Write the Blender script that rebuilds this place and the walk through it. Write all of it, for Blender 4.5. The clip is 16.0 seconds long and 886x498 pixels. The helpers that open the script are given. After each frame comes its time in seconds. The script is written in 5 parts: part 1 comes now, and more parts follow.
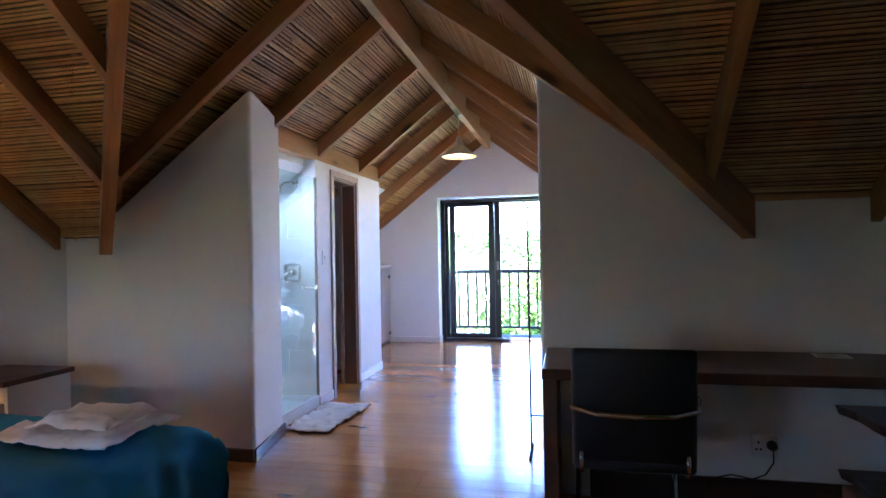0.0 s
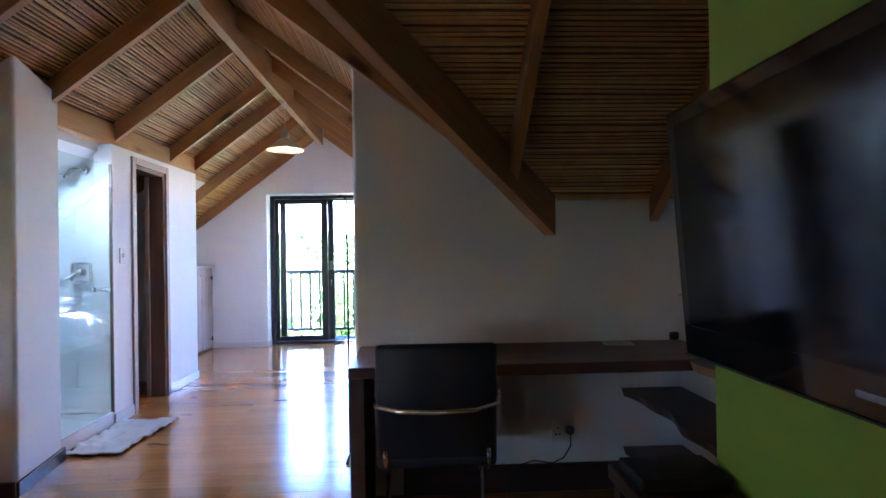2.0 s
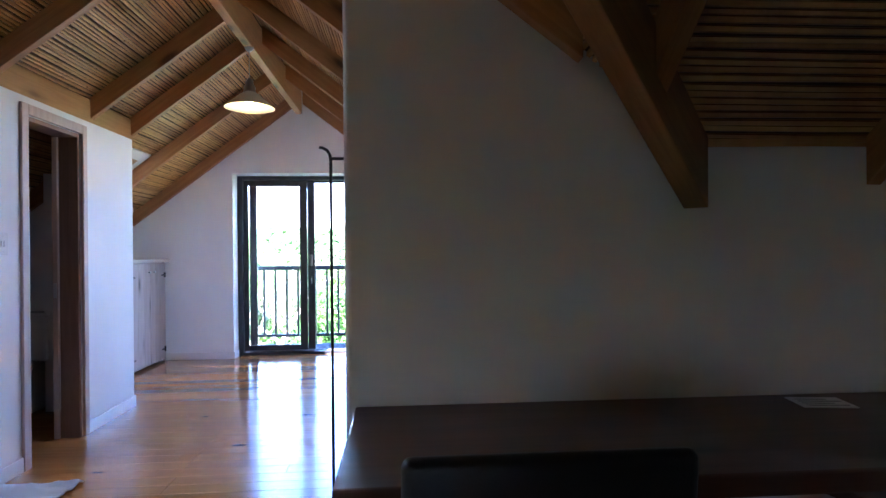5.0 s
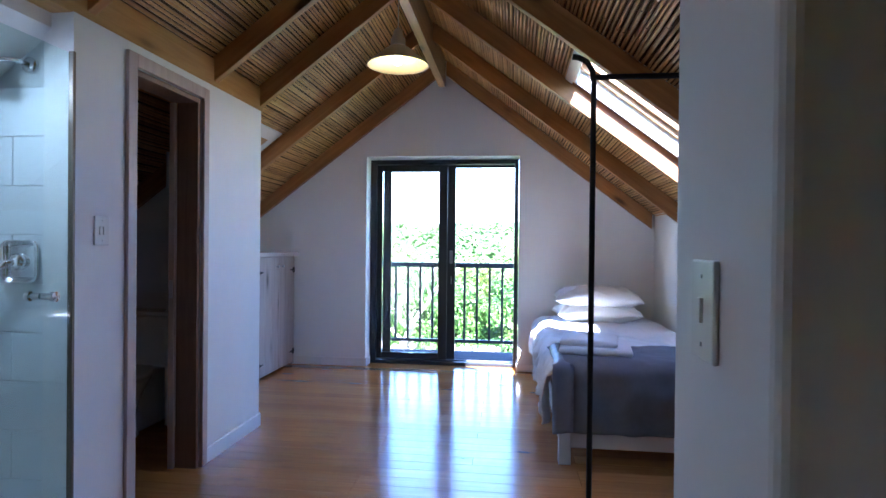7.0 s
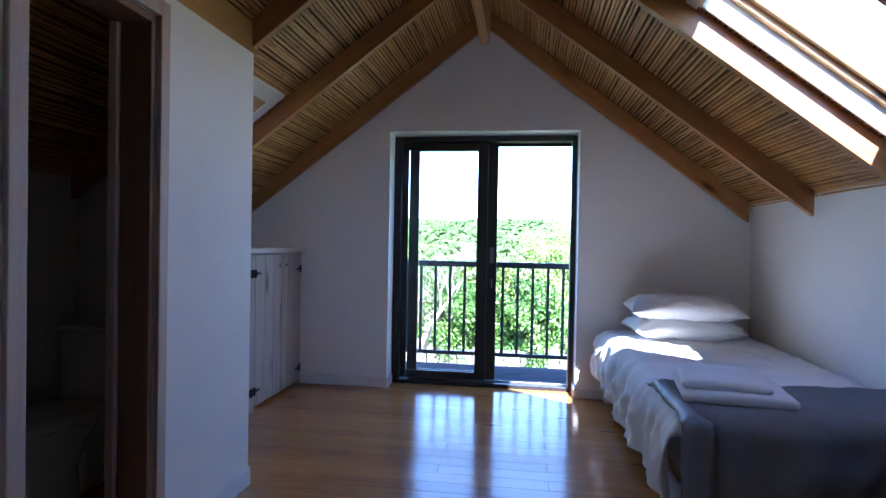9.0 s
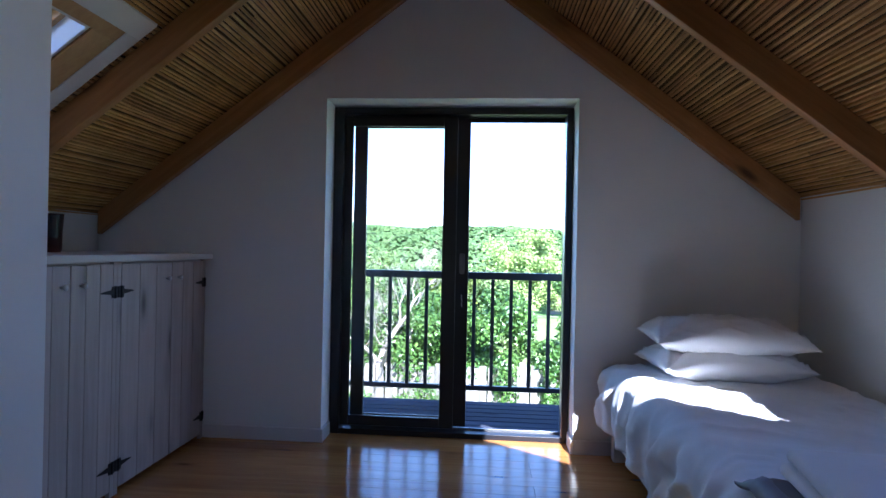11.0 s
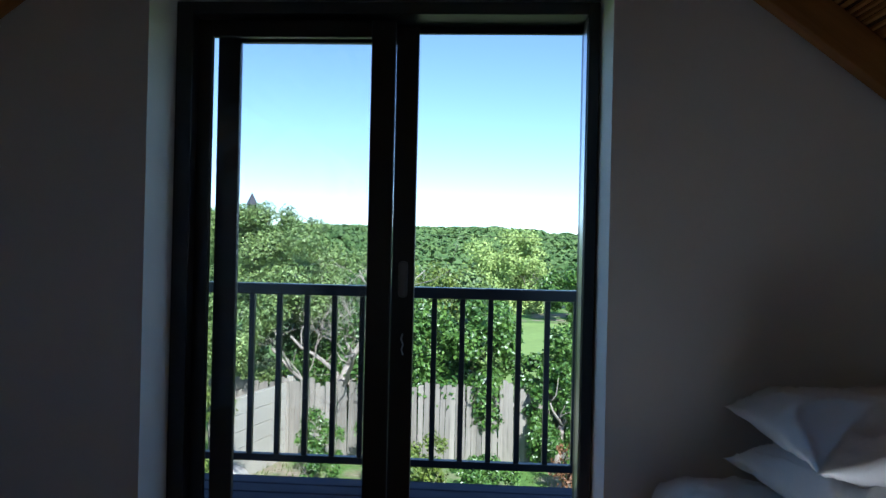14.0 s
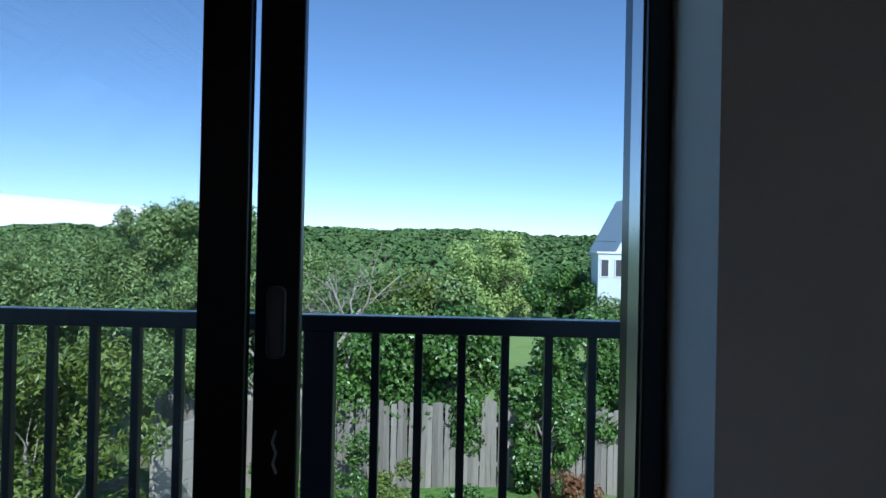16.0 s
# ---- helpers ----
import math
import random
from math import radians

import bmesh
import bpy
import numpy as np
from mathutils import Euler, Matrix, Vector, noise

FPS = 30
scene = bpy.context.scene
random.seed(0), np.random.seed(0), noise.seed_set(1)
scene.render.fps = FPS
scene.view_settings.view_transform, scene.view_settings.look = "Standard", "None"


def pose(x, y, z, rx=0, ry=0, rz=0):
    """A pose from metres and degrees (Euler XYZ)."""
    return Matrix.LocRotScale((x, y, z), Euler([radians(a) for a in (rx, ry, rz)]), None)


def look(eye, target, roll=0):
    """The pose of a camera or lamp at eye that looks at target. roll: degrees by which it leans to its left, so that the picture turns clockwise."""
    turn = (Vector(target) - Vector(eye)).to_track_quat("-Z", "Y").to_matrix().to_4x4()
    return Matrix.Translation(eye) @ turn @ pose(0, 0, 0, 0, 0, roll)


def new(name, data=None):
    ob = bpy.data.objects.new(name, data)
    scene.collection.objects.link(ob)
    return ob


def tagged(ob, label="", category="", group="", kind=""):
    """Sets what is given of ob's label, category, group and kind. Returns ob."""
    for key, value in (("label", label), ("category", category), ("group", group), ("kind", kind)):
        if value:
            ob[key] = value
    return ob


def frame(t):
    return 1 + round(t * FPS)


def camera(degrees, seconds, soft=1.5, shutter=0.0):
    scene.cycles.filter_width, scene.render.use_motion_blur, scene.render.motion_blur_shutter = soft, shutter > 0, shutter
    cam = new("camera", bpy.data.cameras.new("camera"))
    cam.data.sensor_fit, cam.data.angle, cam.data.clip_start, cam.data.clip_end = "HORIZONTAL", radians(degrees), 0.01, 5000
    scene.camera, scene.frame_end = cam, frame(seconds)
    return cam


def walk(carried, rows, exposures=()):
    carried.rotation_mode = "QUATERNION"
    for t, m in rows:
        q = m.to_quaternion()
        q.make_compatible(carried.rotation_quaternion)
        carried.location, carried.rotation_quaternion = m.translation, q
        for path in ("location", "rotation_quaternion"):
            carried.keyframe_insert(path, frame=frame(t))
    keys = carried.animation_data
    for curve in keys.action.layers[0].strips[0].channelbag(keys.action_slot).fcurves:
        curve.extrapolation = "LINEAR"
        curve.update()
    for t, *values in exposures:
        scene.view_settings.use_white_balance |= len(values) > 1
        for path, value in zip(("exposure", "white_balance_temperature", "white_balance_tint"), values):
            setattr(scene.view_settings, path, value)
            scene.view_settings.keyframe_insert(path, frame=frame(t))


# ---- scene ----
cam = camera(75.2, 16.0)
PATH = [
    (0, (1.979, -0.467, 1.332), (1.54, 1.485, 1.35), -1.0),
    (0.5, (2.009, -0.515, 1.33), (1.75, 1.468, 1.35), -1.0),
    (1, (2.045, -0.529, 1.337), (1.947, 1.469, 1.35), -1.1),
    (1.5, (2.077, -0.473, 1.326), (2.087, 1.527, 1.34), -1.0),
    (2, (2.139, -0.334, 1.297), (2.23, 1.664, 1.312), -0.9),
    (2.5, (2.154, -0.166, 1.281), (2.285, 1.829, 1.288), -0.8),
    (3, (2.135, 0.076, 1.264), (2.305, 2.069, 1.275), -0.5),
    (5.5, (1.891, 1.322, 1.27), (2.016, 3.318, 1.267), -0.6),
    (6, (1.781, 1.594, 1.276), (1.741, 3.594, 1.271), -0.4),
    (6.5, (1.62, 1.858, 1.284), (1.46, 3.852, 1.275), 0.1),
    (7, (1.523, 2.14, 1.274), (1.281, 4.126, 1.26), 0.6),
    (7.5, (1.445, 2.41, 1.273), (1.153, 4.388, 1.255), 0.8),
    (8, (1.303, 2.679, 1.27), (0.996, 4.656, 1.246), 0.9),
    (8.5, (1.241, 2.928, 1.259), (0.933, 4.904, 1.234), 1.1),
    (9, (1.15, 3.207, 1.263), (0.869, 5.187, 1.235), 1.1),
    (11.5, (1.025, 4.709, 1.24), (0.89, 6.704, 1.243), 1.2),
    (12, (1.059, 4.999, 1.243), (0.928, 6.995, 1.244), 1.2),
    (12.5, (1.057, 5.266, 1.235), (0.929, 7.262, 1.237), 1.2),
    (13, (1.051, 5.527, 1.249), (0.934, 7.524, 1.254), 1.3),
    (13.5, (1.086, 5.819, 1.258), (0.982, 7.816, 1.261), 1.3),
    (14, (1.121, 6.072, 1.262), (1.027, 8.07, 1.265), 1.3),
    (14.5, (1.124, 6.378, 1.282), (1.05, 8.377, 1.285), 1.4),
    (15, (1.154, 6.653, 1.281), (1.099, 8.652, 1.285), 1.5),
    (15.2, (1.174, 6.772, 1.283), (1.127, 8.771, 1.290), 1.5),
    (15.5, (1.195, 6.919, 1.286), (1.152, 8.918, 1.293), 1.5),
    (16, (1.203, 7.175, 1.286), (1.168, 9.175, 1.298), 1.2),
]
walk(cam, [(t, look(eye, target, roll)) for t, eye, target, roll in PATH], [(0, 4.75, 5150, 23), (1.5, 4.9, 5150, 23), (3, 4.9, 5150, 23), (5.5, 4.4, 5100, 21), (6.4, 4.15, 5080, 20), (7, 3.8, 5050, 18), (8, 3.48, 5050, 18), (9, 2.98, 5130, 18), (11.5, 1.98, 5050, 17), (12.5, 1.42, 5150, 15), (14.5, 0.5, 5450, 7), (16, -0.12, 5150, 6)])

# ---- world, sun, exposure ----
SUN_TO = Vector((0.385, -1.215, 1.0)).normalized()
world = bpy.data.worlds.new("world")
scene.world = world
world.use_nodes = True
wn = world.node_tree
sky = wn.nodes.new("ShaderNodeTexSky")
sky.sky_type, sky.sun_disc = "NISHITA", False
sky.sun_elevation = math.asin(SUN_TO.z)
sky.sun_rotation = math.atan2(SUN_TO.x, SUN_TO.y)
sky.altitude = 1000.0
sky.air_density, sky.dust_density, sky.ozone_density = 1.0, 0.0, 2.4
wn.links.new(sky.outputs[0], wn.nodes["Background"].inputs[0])
wn.nodes["Background"].inputs[1].default_value = 0.145
sun = new("sun", bpy.data.lights.new("sun", "SUN"))
sun.data.energy, sun.data.angle, sun.data.color = 5.0, radians(0.5), (1.0, 0.95, 0.86)
sun.matrix_world = look((2, -20, 20), Vector((2, -20, 20)) - SUN_TO)


# ---- materials ----
def nodes_of(name):
    m = bpy.data.materials.new(name)
    m.use_nodes = True
    t = m.node_tree
    return m, t, t.nodes["Principled BSDF"]


def add(t, kind, **inputs):
    n = t.nodes.new(kind)
    for k, v in inputs.items():
        n.inputs[k.replace("_", " ")].default_value = v
    return n


def ramp(t, src, stops):
    n = t.nodes.new("ShaderNodeValToRGB")
    e = n.color_ramp.elements
    while len(e) < len(stops):
        e.new(0.5)
    for q, (p, c) in zip(e, stops):
        q.position, q.color = p, (*c, 1)
    t.links.new(src, n.inputs[0])
    return n.outputs[0]


def coords(t, scale=(1, 1, 1), rot=(0, 0, 0), space="Object"):
    tc = t.nodes.new("ShaderNodeTexCoord")
    mp = t.nodes.new("ShaderNodeMapping")
    mp.inputs["Scale"].default_value = scale
    mp.inputs["Rotation"].default_value = rot
    t.links.new(tc.outputs[space], mp.inputs[0])
    return mp.outputs[0]


def noise_tex(t, vec, scale, detail=4.0, rough=0.55, distort=0.0):
    n = add(t, "ShaderNodeTexNoise", Scale=scale, Detail=detail, Roughness=rough, Distortion=distort)
    if vec is not None:
        t.links.new(vec, n.inputs["Vector"])
    return n.outputs["Fac"]


def mixc(t, a, b, fac, mode="MIX"):
    n = t.nodes.new("ShaderNodeMix")
    n.data_type, n.blend_type = "RGBA", mode
    for sock, v in ((n.inputs[6], a), (n.inputs[7], b)):
        if isinstance(v, tuple):
            sock.default_value = (*v, 1)
        else:
            t.links.new(v, sock)
    if isinstance(fac, float):
        n.inputs[0].default_value = fac
    else:
        t.links.new(fac, n.inputs[0])
    return n.outputs[2]


def bump(t, p, height, strength=0.3, dist=0.01):
    b = add(t, "ShaderNodeBump", Strength=strength, Distance=dist)
    t.links.new(height, b.inputs["Height"])
    t.links.new(b.outputs[0], p.inputs["Normal"])


def plain(name, col, rough=0.5, metal=0.0, var=0.12, scale=9.0, bumpy=0.1, bscale=60.0, stretch=(1, 1, 1), coat=0.0):
    """Painted, woven or cast surface: base colour with two scales of variation."""
    m, t, p = nodes_of(name)
    v = coords(t, stretch)
    big = noise_tex(t, v, scale * 0.22, 3.0)
    small = noise_tex(t, v, scale, 5.0, 0.65)
    lo = tuple(c * (1 - var) for c in col)
    hi = tuple(min(1.0, c * (1 + var)) for c in col)
    c1 = ramp(t, small, ((0.3, lo), (0.7, hi)))
    c2 = ramp(t, big, ((0.3, lo), (0.7, hi)))
    t.links.new(mixc(t, c1, c2, 0.5), p.inputs["Base Color"])
    r = t.nodes.new("ShaderNodeMapRange")
    r.inputs[3].default_value, r.inputs[4].default_value = max(0.02, rough - 0.07), min(1, rough + 0.08)
    t.links.new(small, r.inputs[0])
    t.links.new(r.outputs[0], p.inputs["Roughness"])
    p.inputs["Metallic"].default_value = metal
    p.inputs["Coat Weight"].default_value = coat
    if bumpy:
        bump(t, p, noise_tex(t, v, bscale, 4.0), bumpy, 0.004)
    return m


def wood(name, dark, light, rough=0.5, axis=0, knots=True, coat=0.0, grain=1.0, obj_random=0.0, island=0.0, rbump=0.15, knot=1.0):
    """Sawn timber with grain along one axis of the object and a few knots."""
    m, t, p = nodes_of(name)

    def coords(t, scale):
        tc = t.nodes.new("ShaderNodeTexCoord")
        info = t.nodes.new("ShaderNodeObjectInfo")
        far = t.nodes.new("ShaderNodeVectorMath")
        far.operation = "MULTIPLY_ADD"
        far.inputs[1].default_value = (37.0, 53.0, 29.0)
        t.links.new(info.outputs["Random"], far.inputs[0])
        t.links.new(tc.outputs["Object"], far.inputs[2])
        mp = t.nodes.new("ShaderNodeMapping")
        mp.inputs["Scale"].default_value = scale
        t.links.new(far.outputs[0], mp.inputs[0])
        return mp.outputs[0]
    s = [14.0 * grain] * 3
    s[axis] = 0.9 * grain
    v = coords(t, tuple(s))
    fine = noise_tex(t, v, 2.2, 6.0, 0.65, 0.5)
    s2 = [3.0] * 3
    s2[axis] = 0.25
    v2 = coords(t, tuple(s2))
    broad = noise_tex(t, v2, 1.3, 3.0, 0.5, 0.8)
    mid = tuple((a + b) / 2 for a, b in zip(dark, light))
    c = mixc(t, ramp(t, fine, ((0.32, dark), (0.5, mid), (0.7, light))), ramp(t, broad, ((0.3, dark), (0.7, light))), 0.4)
    if knots:
        s3 = [5.0] * 3
        s3[axis] = 1.6
        vo = t.nodes.new("ShaderNodeTexVoronoi")
        vo.inputs["Scale"].default_value = 1.0
        t.links.new(coords(t, tuple(s3)), vo.inputs["Vector"])
        k = ramp(t, vo.outputs["Distance"], ((0.07 * knot, (1, 1, 1)), (0.16 * knot, (0.25, 0.25, 0.25)), (0.27 * knot, (0, 0, 0))))
        c = mixc(t, c, tuple(x * 0.30 for x in dark), k)
    if obj_random or island:
        hs = t.nodes.new("ShaderNodeHueSaturation")
        mr = t.nodes.new("ShaderNodeMapRange")
        amt = obj_random or island
        mr.inputs[3].default_value, mr.inputs[4].default_value = 1 - amt, 1 + amt
        if obj_random:
            src = t.nodes.new("ShaderNodeObjectInfo").outputs["Random"]
        else:
            src = t.nodes.new("ShaderNodeNewGeometry").outputs["Random Per Island"]
        t.links.new(src, mr.inputs[0])
        t.links.new(mr.outputs[0], hs.inputs["Value"])
        t.links.new(c, hs.inputs["Color"])
        c = hs.outputs[0]
    t.links.new(c, p.inputs["Base Color"])
    r = t.nodes.new("ShaderNodeMapRange")
    r.inputs[3].default_value, r.inputs[4].default_value = rough - 0.06, rough + 0.1
    t.links.new(broad, r.inputs[0])
    t.links.new(r.outputs[0], p.inputs["Roughness"])
    p.inputs["Coat Weight"].default_value = coat
    p.inputs["Coat Roughness"].default_value = 0.12
    if rbump:
        bump(t, p, fine, rbump, 0.003)
    return m


def leafy(name, dark, light, rough=0.45, patch=0.9, mixing=0.35):
    """Leaves, each one its own tone."""
    m, t, p = nodes_of(name)
    g = t.nodes.new("ShaderNodeNewGeometry").outputs["Random Per Island"]
    mid = tuple((a + b) / 2 for a, b in zip(dark, light))
    c = ramp(t, g, ((0.0, dark), (0.55, mid), (1.0, light)))
    big = noise_tex(t, coords(t), patch, 3.0)
    c = mixc(t, c, ramp(t, big, ((0.35, dark), (0.7, light))), mixing)
    t.links.new(c, p.inputs["Base Color"])
    p.inputs["Roughness"].default_value = rough
    p.inputs["Subsurface Weight"].default_value = 0.0
    return m


def glassy(name, tint=(1, 1, 1), rough=0.0, base=0.03):
    m = bpy.data.materials.new(name)
    m.use_nodes = True
    t = m.node_tree
    t.nodes.remove(t.nodes["Principled BSDF"])
    lw = add(t, "ShaderNodeLayerWeight", Blend=0.5)
    pw = t.nodes.new("ShaderNodeMath")
    pw.operation = "POWER"
    pw.inputs[1].default_value = 4.0
    t.links.new(lw.outputs["Facing"], pw.inputs[0])
    fr = t.nodes.new("ShaderNodeMath")
    fr.operation = "MULTIPLY_ADD"
    fr.inputs[1].default_value, fr.inputs[2].default_value = 0.8, base
    t.links.new(pw.outputs[0], fr.inputs[0])
    tr = add(t, "ShaderNodeBsdfTransparent")
    tr.inputs[0].default_value = (*tint, 1)
    gl = add(t, "ShaderNodeBsdfGlossy", Roughness=rough)
    mx = t.nodes.new("ShaderNodeMixShader")
    t.links.new(fr.outputs[0], mx.inputs[0])
    t.links.new(tr.outputs[0], mx.inputs[1])
    t.links.new(gl.outputs[0], mx.inputs[2])
    t.links.new(mx.outputs[0], t.nodes["Material Output"].inputs[0])
    return m


def glowing(name, col, strength):
    m, t, p = nodes_of(name)
    p.inputs["Base Color"].default_value = (*col, 1)
    p.inputs["Emission Color"].default_value = (*col, 1)
    p.inputs["Emission Strength"].default_value = strength
    return m


def reed_mat():
    m, t, p = nodes_of("reed")
    g = t.nodes.new("ShaderNodeNewGeometry").outputs["Random Per Island"]
    c = ramp(t, g, ((0.0, (0.38, 0.165, 0.042)), (0.3, (0.54, 0.262, 0.070)), (0.75, (0.66, 0.355, 0.105)), (1.0, (0.76, 0.46, 0.165))))
    v = coords(t, (6, 6, 6))
    c = mixc(t, c, ramp(t, noise_tex(t, v, 1.4, 5.0, 0.7), ((0.35, (0.28, 0.11, 0.026)), (0.65, (0.68, 0.39, 0.12)))), 0.35)
    t.links.new(c, p.inputs["Base Color"])
    p.inputs["Roughness"].default_value = 0.42
    return m


M_REED = reed_mat()
M_ROOFBOARD = plain("roof_board", (0.085, 0.045, 0.02), 0.9, var=0.3)
M_RAFTER_X = wood("rafter_pine", (0.27, 0.108, 0.030), (0.50, 0.245, 0.078), 0.42, axis=0, coat=0.15)
M_PLATE = wood("plate_pine", (0.36, 0.18, 0.05), (0.58, 0.34, 0.12), 0.42, axis=0, coat=0.15)
M_WALL = plain("white_plaster", (0.825, 0.825, 0.81), 0.75, var=0.025, scale=5.0, bumpy=0.10, bscale=35.0)
M_GREEN = plain("lime_plaster", (0.27, 0.42, 0.035), 0.6, var=0.03, scale=6.0, bumpy=0.10, bscale=40.0)
M_TRIMW = plain("white_gloss_paint", (0.74, 0.72, 0.70), 0.35, var=0.04, bumpy=0.04)
M_SKIRTD = wood("dark_skirting", (0.05, 0.025, 0.015), (0.10, 0.05, 0.03), 0.4, axis=0, knots=False)
M_FLOOR = wood("pine_floor", (0.385, 0.150, 0.036), (0.62, 0.29, 0.080), 0.17, axis=0, coat=0.5, obj_random=0.14, rbump=0.06, knot=0.6)
M_UNDER = plain("under_floor", (0.06, 0.03, 0.015), 0.8)
M_BLACKF = plain("black_aluminium", (0.015, 0.016, 0.021), 0.32, var=0.1, bumpy=0.03)
M_GLASS = glassy("window_glass")
M_PURPLE = glassy("plum_glass", (0.38, 0.17, 0.19), base=0.06)
M_SHGLASS = glassy("shower_glass", (0.87, 0.955, 0.94), base=0.05)
M_CHROME = plain("chrome", (0.82, 0.82, 0.83), 0.10, 1.0, var=0.03, bumpy=0.0)
M_STEEL = plain("brushed_steel", (0.55, 0.55, 0.56), 0.3, 1.0, var=0.05, bumpy=0.05)
M_IRON = plain("black_iron", (0.012, 0.012, 0.013), 0.45, 0.6, var=0.2)
M_TILE = plain("white_glazed_tile", (0.80, 0.83, 0.84), 0.12, var=0.02, bumpy=0.02)
M_GROUT = plain("grout", (0.62, 0.64, 0.64), 0.8)
M_DOORW = wood("brown_door", (0.17, 0.10, 0.07), (0.29, 0.185, 0.135), 0.5, axis=2, knots=False)
M_CASING = wood("limed_casing", (0.44, 0.34, 0.30), (0.60, 0.49, 0.44), 0.5, axis=2, knots=False)
M_CABW = wood("limewashed_board", (0.37, 0.30, 0.27), (0.52, 0.44, 0.40), 0.55, axis=2, obj_random=0.06)
M_CABT = wood("limewashed_top", (0.46, 0.40, 0.36), (0.62, 0.55, 0.50), 0.5, axis=1, knots=False)
M_DESK = wood("dark_desk_wood", (0.062, 0.024, 0.014), (0.14, 0.058, 0.032), 0.36, axis=0, coat=0.05)
M_EDGE = wood("live_edge", (0.30, 0.17, 0.07), (0.48, 0.30, 0.13), 0.5, axis=1)
M_CONSOLE = wood("dark_console_wood", (0.07, 0.032, 0.024), (0.14, 0.068, 0.048), 0.35, axis=1, coat=0.2, knots=False)
M_WICKER = plain("dark_wicker", (0.055, 0.042, 0.035), 0.5, var=0.5, scale=40.0)
M_LEATHER = plain("black_leather", (0.008, 0.008, 0.011), 0.42, var=0.2, bumpy=0.25, bscale=220.0)
M_DUVET = plain("white_cotton", (0.87, 0.88, 0.90), 0.85, var=0.02, bumpy=0.15, bscale=120.0)
M_PILLOW = plain("white_pillow", (0.86, 0.86, 0.87), 0.85, var=0.02, bumpy=0.15, bscale=120.0)
M_GREY = plain("grey_throw", (0.185, 0.185, 0.20), 0.95, var=0.12, scale=30.0, bumpy=0.35, bscale=220.0)
M_GREYHEM = plain("grey_satin_hem", (0.185, 0.195, 0.23), 0.5, var=0.1, scale=30.0, bumpy=0.1)
M_TOWEL = plain("white_towel", (0.80, 0.79, 0.80), 0.95, var=0.03, bumpy=0.6, bscale=300.0)
M_MAT = plain("bath_mat", (0.60, 0.58, 0.58), 0.95, var=0.05, bumpy=0.6, bscale=260.0)
M_BLUE = plain("turquoise_fleece", (0.014, 0.21, 0.41), 0.9, var=0.22, scale=14.0, bumpy=0.4, bscale=200.0)
M_BEIGE = plain("beige_cotton", (0.62, 0.50, 0.40), 0.9, var=0.05, bumpy=0.2, bscale=150.0)
M_BEDW = plain("white_bed_paint", (0.74, 0.70, 0.66), 0.5, var=0.04, bumpy=0.05)
M_SALT = plain("salt_rock", (0.56, 0.19, 0.09), 0.5, var=0.35, scale=22.0, bumpy=0.6, bscale=40.0)
M_TVB = plain("tv_bezel", (0.006, 0.006, 0.007), 0.12, var=0.05, bumpy=0.0, coat=0.4)
M_TVS = plain("tv_screen", (0.004, 0.005, 0.007), 0.09, var=0.03, bumpy=0.0)
M_TVS.node_tree.nodes["Principled BSDF"].inputs["Specular IOR Level"].default_value = 0.3
M_SEAL = plain("bronze_channel", (0.17, 0.14, 0.10), 0.4, 0.3, var=0.1, bumpy=0.0)
M_GREYTXT = plain("silver_print", (0.22, 0.22, 0.23), 0.4, var=0.02, bumpy=0.0)
M_PLASTIC = plain("white_plastic", (0.74, 0.74, 0.72), 0.35, var=0.02, bumpy=0.0)
M_PORC = plain("porcelain", (0.80, 0.80, 0.79), 0.10, var=0.02, bumpy=0.0)
M_DARKP = plain("dark_plastic", (0.015, 0.015, 0.017), 0.4, var=0.05, bumpy=0.05)
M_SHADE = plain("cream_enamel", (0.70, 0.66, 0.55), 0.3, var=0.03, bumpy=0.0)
M_BULB = glowing("bulb", (1.0, 0.66, 0.20), 7.0)
M_SKYPINE = wood("skylight_pine", (0.42, 0.235, 0.09), (0.60, 0.38, 0.17), 0.4, axis=0, coat=0.2)
M_PAPER = plain("paper", (0.75, 0.74, 0.72), 0.8, var=0.02)
M_DECK = wood("grey_deck", (0.030, 0.035, 0.055), (0.070, 0.078, 0.110), 0.8, axis=0, obj_random=0.2, rbump=0.3)
M_DECK.node_tree.nodes["Principled BSDF"].inputs["Specular IOR Level"].default_value = 0.15
M_FENCE = wood("weathered_fence", (0.16, 0.142, 0.115), (0.32, 0.29, 0.24), 0.9, axis=2, knots=False, obj_random=0.25, rbump=0.4)
M_CONC = plain("pale_concrete", (0.44, 0.41, 0.34), 0.9, var=0.08, bumpy=0.3)
M_BARK = plain("pale_bark", (0.34, 0.29, 0.24), 0.95, var=0.4, scale=14.0, bumpy=0.6, bscale=30.0)
M_TWIG = plain("dry_twig", (0.36, 0.31, 0.27), 0.95, var=0.25)
M_LEAFG = leafy("glossy_leaf", (0.014, 0.055, 0.007), (0.155, 0.275, 0.050), 0.38)
M_LEAFO = leafy("olive_leaf", (0.032, 0.080, 0.014), (0.33, 0.44, 0.135), 0.45)
M_LEAFY = leafy("yellowgreen_leaf", (0.045, 0.085, 0.010), (0.22, 0.28, 0.05), 0.45)
M_LEAFP = leafy("pale_leaf", (0.20, 0.30, 0.07), (0.44, 0.54, 0.165), 0.6)
M_LEAFR = leafy("rusty_leaf", (0.14, 0.055, 0.02), (0.27, 0.14, 0.06), 0.6)
